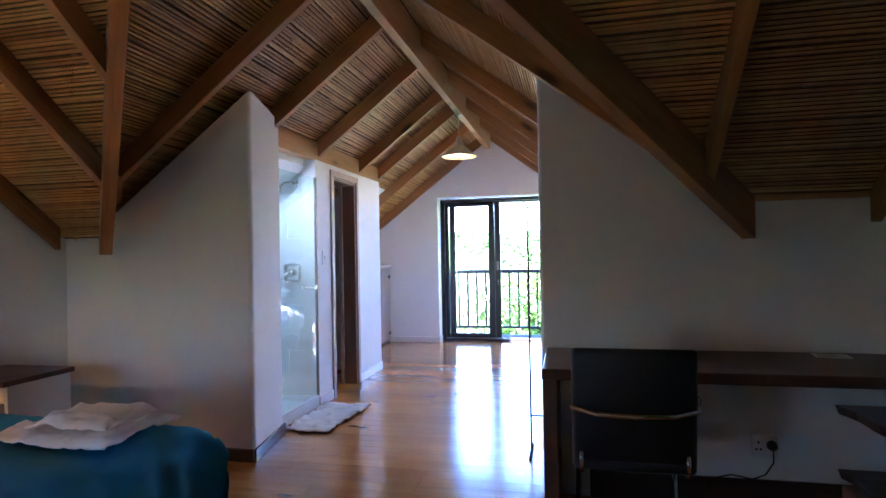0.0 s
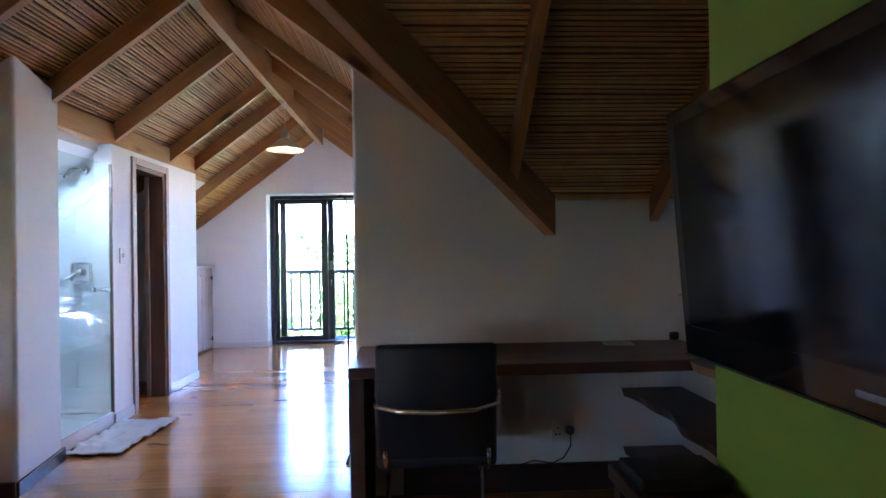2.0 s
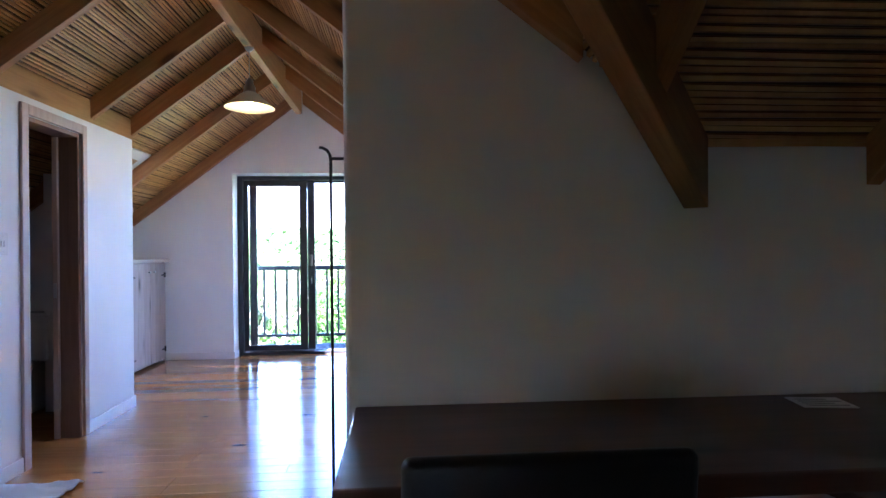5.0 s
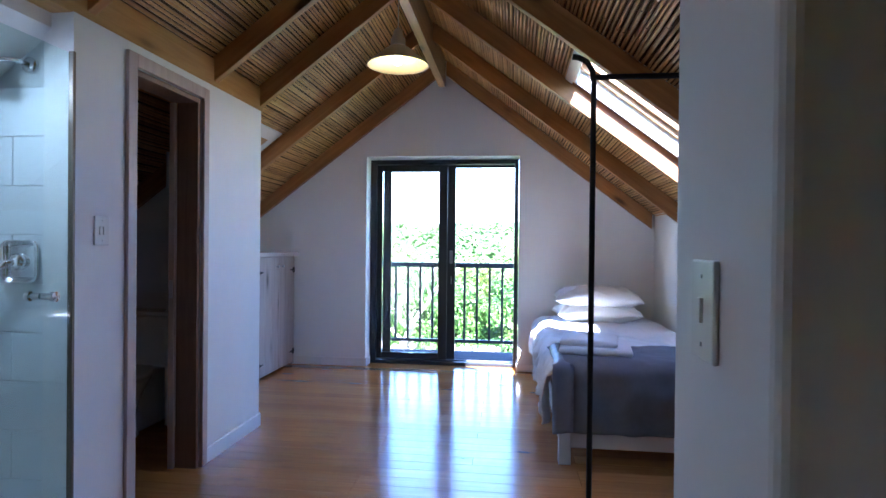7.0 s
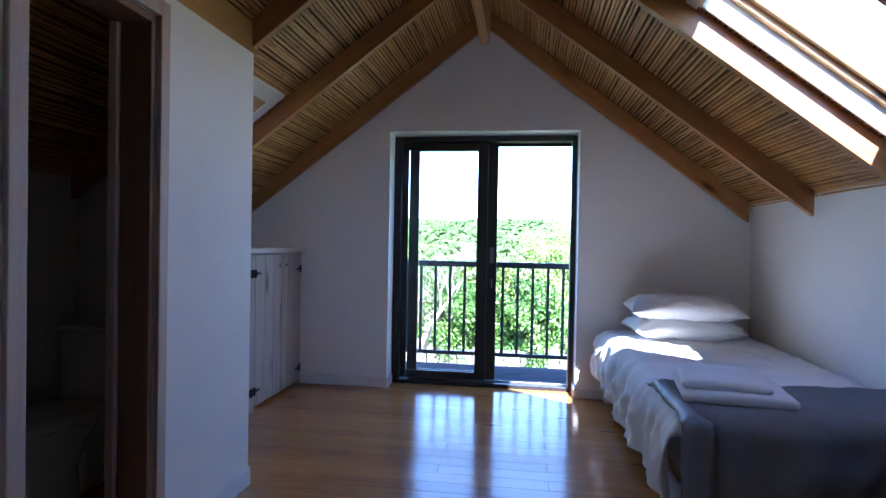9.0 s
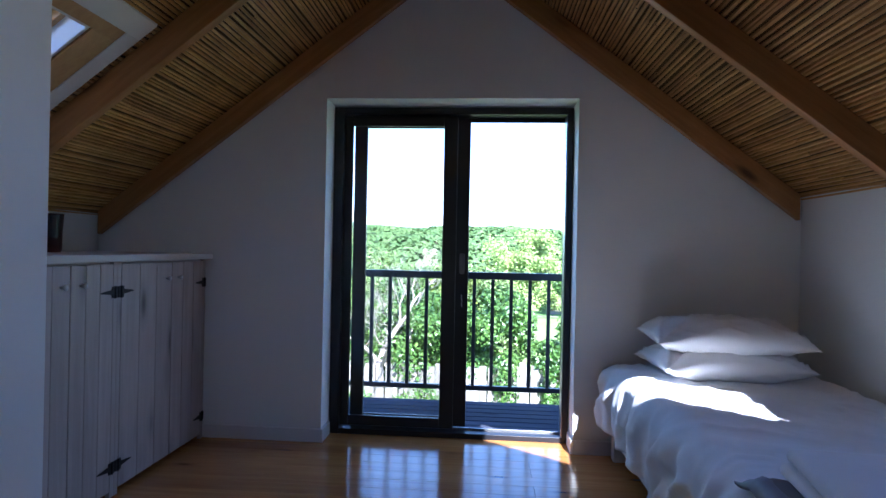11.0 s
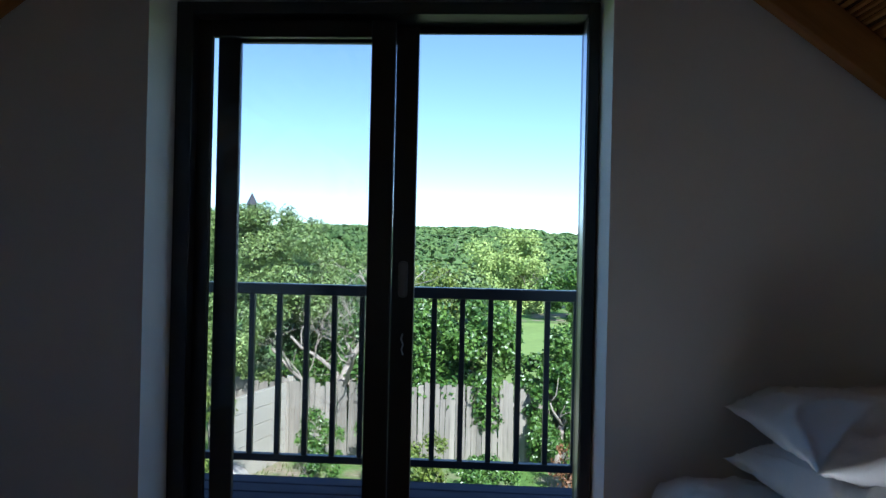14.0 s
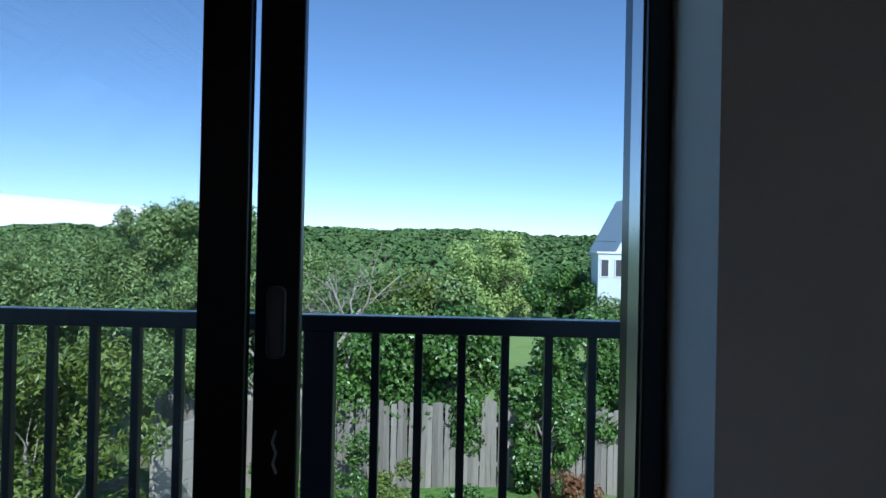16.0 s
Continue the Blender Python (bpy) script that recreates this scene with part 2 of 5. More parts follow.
M_LEAFS = leafy("silver_leaf", (0.20, 0.25, 0.22), (0.42, 0.46, 0.42), 0.6)
M_WOODS = leafy("woods_leaf", (0.028, 0.080, 0.012), (0.165, 0.25, 0.068), 0.7, 0.11, 0.55)
M_ROCK = plain("pale_rock", (0.52, 0.49, 0.43), 0.9, var=0.15, bumpy=0.5, bscale=12.0)
M_SAND = plain("dune_sand", (0.90, 0.88, 0.84), 0.95, var=0.03, scale=0.2)
# one pale blue-grey for the house's walls, roof and bay
M_HWALL = plain("house_pale_blue", (0.62, 0.66, 0.72), 0.8, var=0.03, scale=1.0)
M_SLATE = plain("dark_slate", (0.06, 0.06, 0.07), 0.7, var=0.2)


def ground_mat():
    m, t, p = nodes_of("garden_ground")
    v = coords(t)
    n1 = noise_tex(t, v, 0.5, 6.0, 0.65)
    n2 = noise_tex(t, v, 9.0, 5.0, 0.7)
    grass = ramp(t, n2, ((0.3, (0.06, 0.14, 0.02)), (0.7, (0.17, 0.31, 0.06))))
    soil = ramp(t, n2, ((0.3, (0.20, 0.15, 0.10)), (0.7, (0.42, 0.35, 0.26))))
    t.links.new(mixc(t, grass, soil, ramp(t, n1, ((0.5, (0, 0, 0)), (0.62, (1, 1, 1))))), p.inputs["Base Color"])
    p.inputs["Roughness"].default_value = 0.95
    bump(t, p, n2, 0.6, 0.03)
    return m


M_GROUND = ground_mat()
M_LAWN = plain("mown_lawn", (0.235, 0.335, 0.085), 0.9, var=0.2, scale=3.0, bumpy=0.4, bscale=60.0)


# ---- building helpers ----
def link(name, bm, mat, parent=None, label="", smooth=False):
    me = bpy.data.meshes.new(name)
    bm.to_mesh(me)
    bm.free()
    for mt in (mat if isinstance(mat, (list, tuple)) else [mat]):
        me.materials.append(mt)
    if smooth:
        for f in me.polygons:
            f.use_smooth = True
    ob = new(name, me)
    if parent is not None:
        ob.parent = parent
    if label:
        ob["label"] = label
    return ob


def part(name, bm, mat, parent, label="", smooth=False):
    return link(name, bm, mat, parent, label, smooth)


def thing(name, x, y, z, label, category, group="", kind="", rz=0.0):
    ob = new(name)
    ob.empty_display_size = 0.1
    ob.matrix_basis = pose(x, y, z, 0, 0, rz)
    return tagged(ob, label, category, group, kind)


def bev(bm, geom_edges, w, seg=2):
    if w > 0:
        bmesh.ops.bevel(bm, geom=geom_edges, offset=w, segments=seg, affect="EDGES", profile=0.5)


def box(x0, x1, y0, y1, z0, z1, b=0.0, seg=2, bm=None):
    """A box with rounded edges, joined to bm when it is given."""
    own = bmesh.new()
    bmesh.ops.create_cube(own, size=1, matrix=Matrix.Translation(((x0 + x1) / 2, (y0 + y1) / 2, (z0 + z1) / 2)) @ Matrix.Diagonal((x1 - x0, y1 - y0, z1 - z0, 1)))
    bev(own, own.edges[:], b, seg)
    return own if bm is None else merge(bm, own)


def merge(bm, other, m=None):
    if m is not None:
        bmesh.ops.transform(other, matrix=m, verts=other.verts)
    me = bpy.data.meshes.new("tmp")
    other.to_mesh(me)
    other.free()
    bm.from_mesh(me)
    bpy.data.meshes.remove(me)
    return bm


def prism(poly, axis, a0, a1, b=0.0, bm=None):
    """A polygon of two coordinates drawn out along the third axis from a0 to a1."""
    own = bmesh.new()

    def at(p, a):
        return {"x": (a, p[0], p[1]), "y": (p[0], a, p[1]), "z": (p[0], p[1], a)}[axis]
    lo = [own.verts.new(at(p, a0)) for p in poly]
    hi = [own.verts.new(at(p, a1)) for p in poly]
    own.faces.new(lo)
    own.faces.new(hi[::-1])
    n = len(poly)
    for i in range(n):
        own.faces.new((lo[i], hi[i], hi[(i + 1) % n], lo[(i + 1) % n]))
    bmesh.ops.recalc_face_normals(own, faces=own.faces)
    bev(own, own.edges[:], b, 2)
    return own if bm is None else merge(bm, own)


def tube(points, radii, sides=8, bm=None, caps=True):
    """A round rod through the points, with a radius for each."""
    own = bmesh.new() if bm is None else bm
    pts = [Vector(p) for p in points]
    if not isinstance(radii, (list, tuple)):
        radii = [radii] * len(pts)
    rings = []
    up = Vector((0.13, 0.21, 1)).normalized()
    for i, p in enumerate(pts):
        d = (pts[min(i + 1, len(pts) - 1)] - pts[max(i - 1, 0)]).normalized()
        u = d.cross(up)
        u = u.normalized() if u.length > 0.05 else d.cross(Vector((1, 0, 0))).normalized()
        w = d.cross(u)
        rings.append([own.verts.new(p + radii[i] * (u * math.cos(a) + w * math.sin(a))) for a in [2 * math.pi * k / sides for k in range(sides)]])
    for r0, r1 in zip(rings, rings[1:]):
        for k in range(sides):
            own.faces.new((r0[k], r0[(k + 1) % sides], r1[(k + 1) % sides], r1[k]))
    if caps:
        own.faces.new(rings[0][::-1])
        own.faces.new(rings[-1])
    return own


def lathe(profile, sides=32, bm=None, m=None):
    """A turned body from (radius, height) pairs."""
    own = bmesh.new()
    rings = [[own.verts.new((r * math.cos(2 * math.pi * k / sides), r * math.sin(2 * math.pi * k / sides), z)) for k in range(sides)] for r, z in profile]
    for r0, r1 in zip(rings, rings[1:]):
        for k in range(sides):
            own.faces.new((r0[k], r0[(k + 1) % sides], r1[(k + 1) % sides], r1[k]))
    if profile[0][0] > 1e-4:
        own.faces.new(rings[0][::-1])
    if profile[-1][0] > 1e-4:
        own.faces.new(rings[-1])
    bmesh.ops.remove_doubles(own, verts=own.verts, dist=1e-5)
    if m is not None:
        bmesh.ops.transform(own, matrix=m, verts=own.verts)
    return own if bm is None else merge(bm, own)


def rod(bm, a, b, r, sides=10):
    return tube([a, b], r, sides, bm)


def structure(name, bm, mat, label, category):
    return tagged(link(name, bm, mat), label, category, kind="structure")

# ---- the roof: a long wing with its ridge along y, a cross wing with its ridge along x ----
RX, RY, ZA, SL = 0.80, 0.68, 3.02, 0.76      # ridge lines, underside of the rafters at the ridge, slope
DEEP = 0.15                                  # rafter depth measured upright
XREACH = 2.27                               # the west slope reaches further down
RUN = 2.06                                   # plan width of a slope inside
ZR = ZA + DEEP                               # underside of the reeds at the ridge
Y_GABLE, X_WEST, X_EAST = 8.0, -1.52, 3.58
SKY_R = (1.09, 2.025, 5.062, 5.915)             # roof windows: plan offset from the ridge, then y
# west opening ends early, at y 6.62, so no sun strikes the next rafter
SKY_L = (1.38, 1.88, 6.08, 6.62)


def slope_point(side, u, v, h):
    """side e/w: slopes of the long wing; n/s: of the cross wing. u: plan offset from the ridge, v: along it, h: above the reeds' underside."""
    z = ZR - SL * u + h
    return {"e": (RX + u, v, z), "w": (RX - u, v, z), "n": (v, RY + u, z), "s": (v, RY - u, z)}[side]


def reed_rows(bm, side, spans_of, rng, end=0.16):
    """Rows of thin wavy reeds laid across the rafters, in random lengths."""
    u = 0.02
    while u < RUN + end:
        r = rng.uniform(0.0085, 0.0125)
        for a, b in spans_of(u):
            v = a
            while v < b - 0.05:
                tip = min(b, v + rng.uniform(1.4, 3.2))
                n = max(2, int((tip - v) / 0.35))
                ph, am = rng.uniform(0, 6.28), rng.uniform(0.0008, 0.0030)
                pts, rad = [], []
                for i in range(n + 1):
                    s = v + (tip - v) * i / n
                    off = am * math.sin(ph + s * rng.uniform(2.3, 2.7))
                    pts.append(slope_point(side, u + off + rng.uniform(-0.001, 0.001), s, r + rng.uniform(0, 0.004)))
                    rad.append(r * (1 - 0.22 * i / n))
                tube(pts, rad, 5, bm, caps=False)
                v = tip + rng.uniform(0.0, 0.01)
        u += r * 1.62 + rng.uniform(0.0, 0.0045)


def cut(spans, lo, hi):
    out = []
    for a, b in spans:
        if hi <= a or lo >= b:
            out.append((a, b))
        else:
            out += [(a, lo)] if lo > a else []
            out += [(hi, b)] if hi < b else []
    return out


def spans_e(u):
    s = [(RY + u, Y_GABLE + 0.05)]
    return cut(s, SKY_R[2], SKY_R[3]) if SKY_R[0] < u < SKY_R[1] else s


def spans_w(u):
    s = [(RY + u, Y_GABLE + 0.05)]
    return cut(s, SKY_L[2], SKY_L[3]) if SKY_L[0] < u < SKY_L[1] else s


rng = random.Random(5)
bm = bmesh.new()
reed_rows(bm, "e", spans_e, rng)
reed_rows(bm, "w", spans_w, rng, 0.36)
reed_rows(bm, "n", lambda u: [(X_WEST - 0.05, RX - max(0.0, u - 0.25) * 0.994), (RX + u, X_EAST + 0.05)], rng)
reed_rows(bm, "s", lambda u: [(X_WEST - 0.05, X_EAST + 0.05)], rng)
structure("ceiling", bm, M_REED, "sloping ceiling of thin split reeds laid over the rafters", "ceiling")

bm = bmesh.new()


def slab(side, corners, h0=0.024, h1=0.12):
    own = bmesh.new()
    lo = [own.verts.new(slope_point(side, u, v, h0)) for u, v in corners]
    hi = [own.verts.new(slope_point(side, u, v, h1)) for u, v in corners]
    own.faces.new(lo)
    own.faces.new(hi[::-1])
    for i in range(len(lo)):
        j = (i + 1) % len(lo)
        own.faces.new((lo[i], hi[i], hi[j], lo[j]))
    bmesh.ops.recalc_face_normals(own, faces=own.faces)
    merge(bm, own)


OUT, YE = RUN + 0.45, Y_GABLE + 0.31
for side, (u0, u1, v0, v1) in (("e", SKY_R), ("w", SKY_L)):
    slab(side, ((-0.02, RY), (u0, RY + u0), (u0, YE), (-0.02, YE)))
    slab(side, ((u0, RY + u0), (u1, RY + u1), (u1, v0), (u0, v0)))
    slab(side, ((u0, v1), (u1, v1), (u1, YE), (u0, YE)))
    slab(side, ((u1, RY + u1), (OUT, RY + OUT), (OUT, YE), (u1, YE)))
for c in (((0, X_WEST - 0.3), (0, RX), (0.25, RX), (OUT, RX - OUT + 0.25), (OUT, X_WEST - 0.3)), ((0, RX), (0, X_EAST + 0.3), (OUT, X_EAST + 0.3), (OUT, RX + OUT))):
    slab("n", c)
slab("s", ((-0.02, X_WEST - 0.3), (-0.02, X_EAST + 0.3), (RUN + 0.1, X_EAST + 0.3), (RUN + 0.1, X_WEST - 0.3)))
structure("roof", bm, M_ROOFBOARD, "dark underside boarding of the pitched roof", "roof")


def rafter(side, v, u0, u1, w=0.05, drop=0.0, label="varnished pine rafter with knots and a plumb-cut foot", cat="rafter"):
    """A sloping timber whose mesh lies along its own x axis."""
    L = math.hypot(u1 - u0, SL * (u1 - u0))
    h = (DEEP + drop) / math.hypot(1, SL)
    th = math.atan(SL)
    own = bmesh.new()
    k = h * SL                                # plumb cut
    pr = [(0, 0), (L, 0), (L + k, -h), (k, -h)]
    prism([(p[0], p[1]) for p in pr], "y", -w / 2, w / 2, 0.004, own)
    ob = link("rafter", own, M_RAFTER_X)
    turn = {"e": 0, "n": 90, "w": 180, "s": 270}[side]
    x, y, z = slope_point(side, u0, v, -0.002)
    ob.matrix_basis = Matrix.Translation((x, y, z)) @ Matrix.Rotation(radians(turn), 4, "Z") @ Matrix.Rotation(th, 4, "Y")
    return tagged(ob, label, cat, "roof rafters", "structure")


for y in (7.955, 6.95, 5.97, 5.035, 3.97):
    rafter("e", y, 0.03, RUN)
for y in (7.955, 6.93):
    rafter("w", y, 0.03, XREACH)
rafter("w", 6.0, 0.03, RUN)
for y in (5.38, 4.36, 3.42):
    rafter("w", y, 0.03, 1.13)
rafter("e", 2.56, 0.03, 1.65)
rafter("w", 2.60, 0.03, 1.62)
rafter("n", 3.43, 0.03, RUN)
rafter("n", 2.62, 0.03, 1.80)
rafter("n", -1.46, 0.03, RUN + 0.06)
rafter("n", -0.66, 0.03, 1.78)
rafter("n", -0.12, 0.03, 1.19)
for x in (-1.47, -0.5, 0.45, 1.4, 2.3, 3.5):
    rafter("s", x, 0.03, RUN)


def valley(sign):
    """Hip timber that lies where the two roofs meet."""
    u1, up = (2.055, 0.12) if sign > 0 else (2.0, 0.06)
    a = Vector((RX, RY if sign > 0 else RY + 0.25, ZA + up))
    b = Vector((RX + u1 if sign > 0 else -0.96, RY + u1, ZA + up - SL * u1))
    d = b - a
    L = d.length
    own = bmesh.new()
    k = 0.21 * (SL / math.sqrt(2)) * 0.86
    prism([(0, 0.02), (L, 0.02), (L + k, -0.17), (k, -0.17)], "y", -0.036, 0.036, 0.004, own)
    ob = link("valley_beam", own, M_RAFTER_X)
    yaw = math.atan2(d.y, d.x)
    pitch = math.asin(-d.z / L)
    ob.matrix_basis = Matrix.Translation(a) @ Matrix.Rotation(yaw, 4, "Z") @ Matrix.Rotation(pitch, 4, "Y")
    tagged(ob, "heavy pine valley beam with knots and a plumb-cut foot", "beam", "valley beams", "structure")


valley(1)
valley(-1)

ob = link("ridge_beam", box(0, Y_GABLE - RY, -0.034, 0.034, -0.13, 0.13, 0.005), M_PLATE)
ob.matrix_basis = pose(RX, Y_GABLE - 0.13, 2.985, 0, 0, -90)
tagged(ob, "pine ridge beam along the top of the roof", "beam", kind="structure")
ob = link("ridge_beam", box(0, X_EAST - X_WEST, -0.03, 0.03, -0.11, 0.13, 0.005), M_PLATE)
ob.matrix_basis = pose(X_WEST, RY, 2.985)
tagged(ob, "pine ridge beam of the cross roof", "beam", kind="structure")
ob = link("wall_plate", box(0, 2.52, -0.05, 0.05, -0.085, 0.085, 0.005), M_PLATE)
ob.matrix_basis = pose(-0.29, 3.50, 2.275, 0, 0, 90)
tagged(ob, "knotty pine wall plate under the rafters", "beam", kind="structure")


# ---- walls ----
def roof_z(u):
    return ZR - SL * u + 0.018


# end wall of the long wing, with the door opening
bm = bmesh.new()
OPL, OPR, OPT = 0.0, 1.58, 2.185
XL, XR = -1.30, 2.90
XW = -1.51                                   # knee wall behind the cupboards
g0, g1 = Y_GABLE, Y_GABLE + 0.30
prism([(XW - 0.15, -0.3), (OPL, -0.3), (OPL, roof_z(RX - OPL)), (XW - 0.15, roof_z(RX - XW + 0.15))], "y", g0, g1, 0, bm)
prism([(OPR, -0.3), (XR + 0.15, -0.3), (XR + 0.15, roof_z(XR + 0.15 - RX)), (OPR, roof_z(OPR - RX))], "y", g0, g1, 0, bm)
prism([(OPL, OPT), (OPR, OPT), (OPR, roof_z(OPR - RX)), (RX, roof_z(0)), (OPL, roof_z(RX - OPL))], "y", g0, g1, 0, bm)
prism([(OPL, -0.3), (OPR, -0.3), (OPR, -0.012), (OPL, -0.012)], "y", g0, g1, 0, bm)
structure("wall_north", bm, M_WALL, "white plastered gable wall around the sliding door", "wall")

bm = box(XR, XR + 0.15, 3.1, Y_GABLE, -0.1, 1.60)
structure("wall_east", bm, M_WALL, "low white plastered knee wall under the roof slope", "wall")
bm = box(XL - 0.15, XL, 3.5, 6.12, -0.1, 1.60)
box(XW - 0.15, XW, 6.06, Y_GABLE, -0.1, 1.43, bm=bm)
box(XW, XL - 0.15, 6.06, 6.12, -0.1, 1.43, bm=bm)
structure("wall_west", bm, M_WALL, "low white plastered knee wall behind the bathroom", "wall")

# thick cross wall, two stubs either side of the passage
PX, PY0, PY1 = 1.80, 2.778, 3.18
bm = prism([(PX, -0.1), (X_EAST + 0.15, -0.1), (X_EAST + 0.15, 1.62), (RX + RUN + 0.0, 1.62), (PX, roof_z(PX - RX))], "y", PY0, PY1)
bev(bm, [e for e in bm.edges if abs(e.verts[0].co.x - PX) < 1e-4 and abs(e.verts[1].co.x - PX) < 1e-4], 0.022, 4)
structure("wall_partition", bm, M_WALL, "white plastered partition wall rising to the reed ceiling", "wall")
bm = bmesh.new()
plan = [(-0.065, 2.925), (-0.165, 3.50), (X_WEST - 0.15, 3.50), (X_WEST - 0.15, 2.925)]
lo = [bm.verts.new((x, y, -0.1)) for x, y in plan]
hi = [bm.verts.new((x, y, roof_z(RX - x) - 0.10 if x > -1 else 1.60)) for x, y in plan]
mid = [bm.verts.new((RX - RUN + 0.08, y, 1.60)) for y in (2.925, 3.50)]
bm.faces.new((hi[0], hi[1], mid[1], mid[0]))
bm.faces.new((mid[0], mid[1], hi[2], hi[3]))
bm.faces.new((lo[0], lo[1], hi[1], hi[0]))
bm.faces.new((lo[0], hi[0], mid[0], hi[3], lo[3]))
bm.faces.new((lo[1], lo[2], hi[2], mid[1], hi[1]))
bm.faces.new((lo[2], lo[3], hi[3], hi[2]))
bm.faces.new(lo)
bmesh.ops.recalc_face_normals(bm, faces=bm.faces)
bev(bm, [e for e in bm.edges if {round(e.verts[0].co.x, 3), round(e.verts[1].co.x, 3)} <= {-0.065, -0.165} and abs(e.verts[0].co.z - e.verts[1].co.z) > 1], 0.032, 5)
structure("wall_shower_side", bm, M_WALL, "thick white plastered wall stub beside the shower", "wall")

# bathroom front wall with its doorway
BX, BX1 = -0.23, -0.36
DY0, DY1, DZ = 4.62, 5.20, 2.085
BY1 = 5.97
bm = box(BX1, BX, 4.25, DY0, -0.1, 2.192)
box(BX1, BX, DY1, BY1, -0.1, 2.192, bm=bm)
box(BX1, BX, DY0, DY1, DZ, 2.192, bm=bm)
structure("wall_bathroom_front", bm, M_WALL, "white plastered bathroom wall with a doorway", "wall")
bm = prism([(BX1, -0.1), (BX1, roof_z(RX - BX1)), (XL, roof_z(RX - XL)), (XL, -0.1)], "y", 4.27, 4.35)
structure("wall_shower_back", bm, M_GROUT, "grouted wall behind the shower tiles", "wall")
bm = prism([(BX1, -0.1), (BX1, roof_z(RX - BX1)), (-0.80, roof_z(RX + 0.80)), (-0.80, -0.1)], "y", BY1 - 0.1, BY1)
box(-0.87, -0.80, BY1 - 0.1, 6.12, -0.1, 1.9, bm=bm)
prism([(-0.80, -0.1), (-0.80, roof_z(RX + 0.80)), (XL, roof_z(RX - XL)), (XL, -0.1)], "y", 6.06, 6.12, 0, bm)
structure("wall_bathroom_end", bm, M_WALL, "white plastered end wall of the bathroom", "wall")
bm = prism([(BX1 + 0.03, ZA - SL * (RX - BX1 - 0.03) - 0.03), (XL, ZA - SL * (RX - XL) - 0.03), (XL, ZA - SL * (RX - XL) + 0.03), (BX1 + 0.03, ZA - SL * (RX - BX1 - 0.03) + 0.03)], "y", 3.50, 4.27)
structure("ceiling_shower", bm, M_WALL, "white plastered sloping ceiling over the shower", "ceiling")

# cross wing: end walls and low back wall
bm = bmesh.new()
gable = [(RY - RUN - 0.1, -0.1), (PY1, -0.1), (PY1, roof_z(PY1 - RY)), (RY, roof_z(0)), (RY - RUN - 0.1, roof_z(RUN + 0.1))]
prism(gable, "x", X_WEST - 0.15, X_WEST, 0, bm)
structure("wall_cross_west", bm, M_WALL, "white plastered gable wall behind the double bed", "wall")
bm = bmesh.new()
prism(gable, "x", X_EAST, X_EAST + 0.15, 0, bm)
structure("wall_cross_east", bm, M_WALL, "white plastered gable wall behind the shelves", "wall")
ys0, ys1 = RY - RUN - 0.15, RY - RUN
# opening for the added window, sized by the light it lets in
W3A, W3B, W3C, W3D = -0.53, -0.07, 0.68, 1.28
bm = box(X_WEST, W3A, ys0, ys1, -0.1, 1.58)
box(W3B, X_EAST, ys0, ys1, -0.1, 1.58, bm=bm)
box(W3A, W3B, ys0, ys1, -0.1, W3C, bm=bm)
box(W3A, W3B, ys0, ys1, W3D, 1.58, bm=bm)
structure("wall_south", bm, M_WALL, "low white plastered bedroom wall with an added window opening", "wall")
GX, GY = 2.92, 1.15
bm = prism([(RY - RUN, -0.1), (GY, -0.1), (GY, roof_z(GY - RY)), (RY, roof_z(0)), (RY - RUN, roof_z(RUN))], "x", GX, GX + 0.12)
structure("wall_green", bm, M_GREEN, "lime green painted wall panel behind the television", "wall")

# ---- trim ----
bm = box(-0.77, OPL + 0.002, Y_GABLE - 0.016, Y_GABLE, 0, 0.085, 0.004)
structure("baseboard_north_a", bm, M_TRIMW, "white painted skirting board along the gable wall", "skirting")
bm = box(OPR, XR, Y_GABLE - 0.016, Y_GABLE, 0, 0.085, 0.004)
structure("baseboard_north_b", bm, M_TRIMW, "white painted skirting board behind the bed", "skirting")
for n, x0, x1 in (("c", OPL, OPL + 0.016), ("d", OPR - 0.016, OPR)):
    bm = box(x0, x1, Y_GABLE - 0.016, Y_GABLE + 0.16, 0, 0.085, 0.004)
    structure("baseboard_reveal_" + n, bm, M_TRIMW, "short white skirting in the door reveal", "skirting")
bm = box(BX, BX + 0.016, DY1 + 0.055, BY1, 0, 0.088, 0.004)
box(BX - 0.52, BX + 0.004, BY1, BY1 + 0.016, 0, 0.088, 0.004, bm=bm)
structure("baseboard_bathroom_a", bm, M_TRIMW, "white painted skirting on the bathroom wall", "skirting")
bm = box(BX, BX + 0.016, 4.26, DY0 - 0.065, 0, 0.088, 0.004)
structure("baseboard_bathroom_b", bm, M_TRIMW, "short white skirting beside the shower", "skirting")
bm = box(PX + 0.25, X_EAST, PY0 - 0.018, PY0, 0, 0.15, 0.005)
structure("baseboard_partition", bm, M_SKIRTD, "dark stained skirting along the partition", "skirting")
bm = box(X_WEST, -0.07, 2.907, 2.925, 0, 0.085, 0.005)
structure("baseboard_west", bm, M_SKIRTD, "dark stained skirting along the bedroom wall", "skirting")
bm = box(0, 0.6, -0.018, 0, 0, 0.085, 0.005)
ob = structure("baseboard_stub", bm, M_SKIRTD, "dark stained skirting on the wall end", "skirting")
ob.matrix_basis = pose(-0.062, 2.912, 0, 0, 0, 99.9)

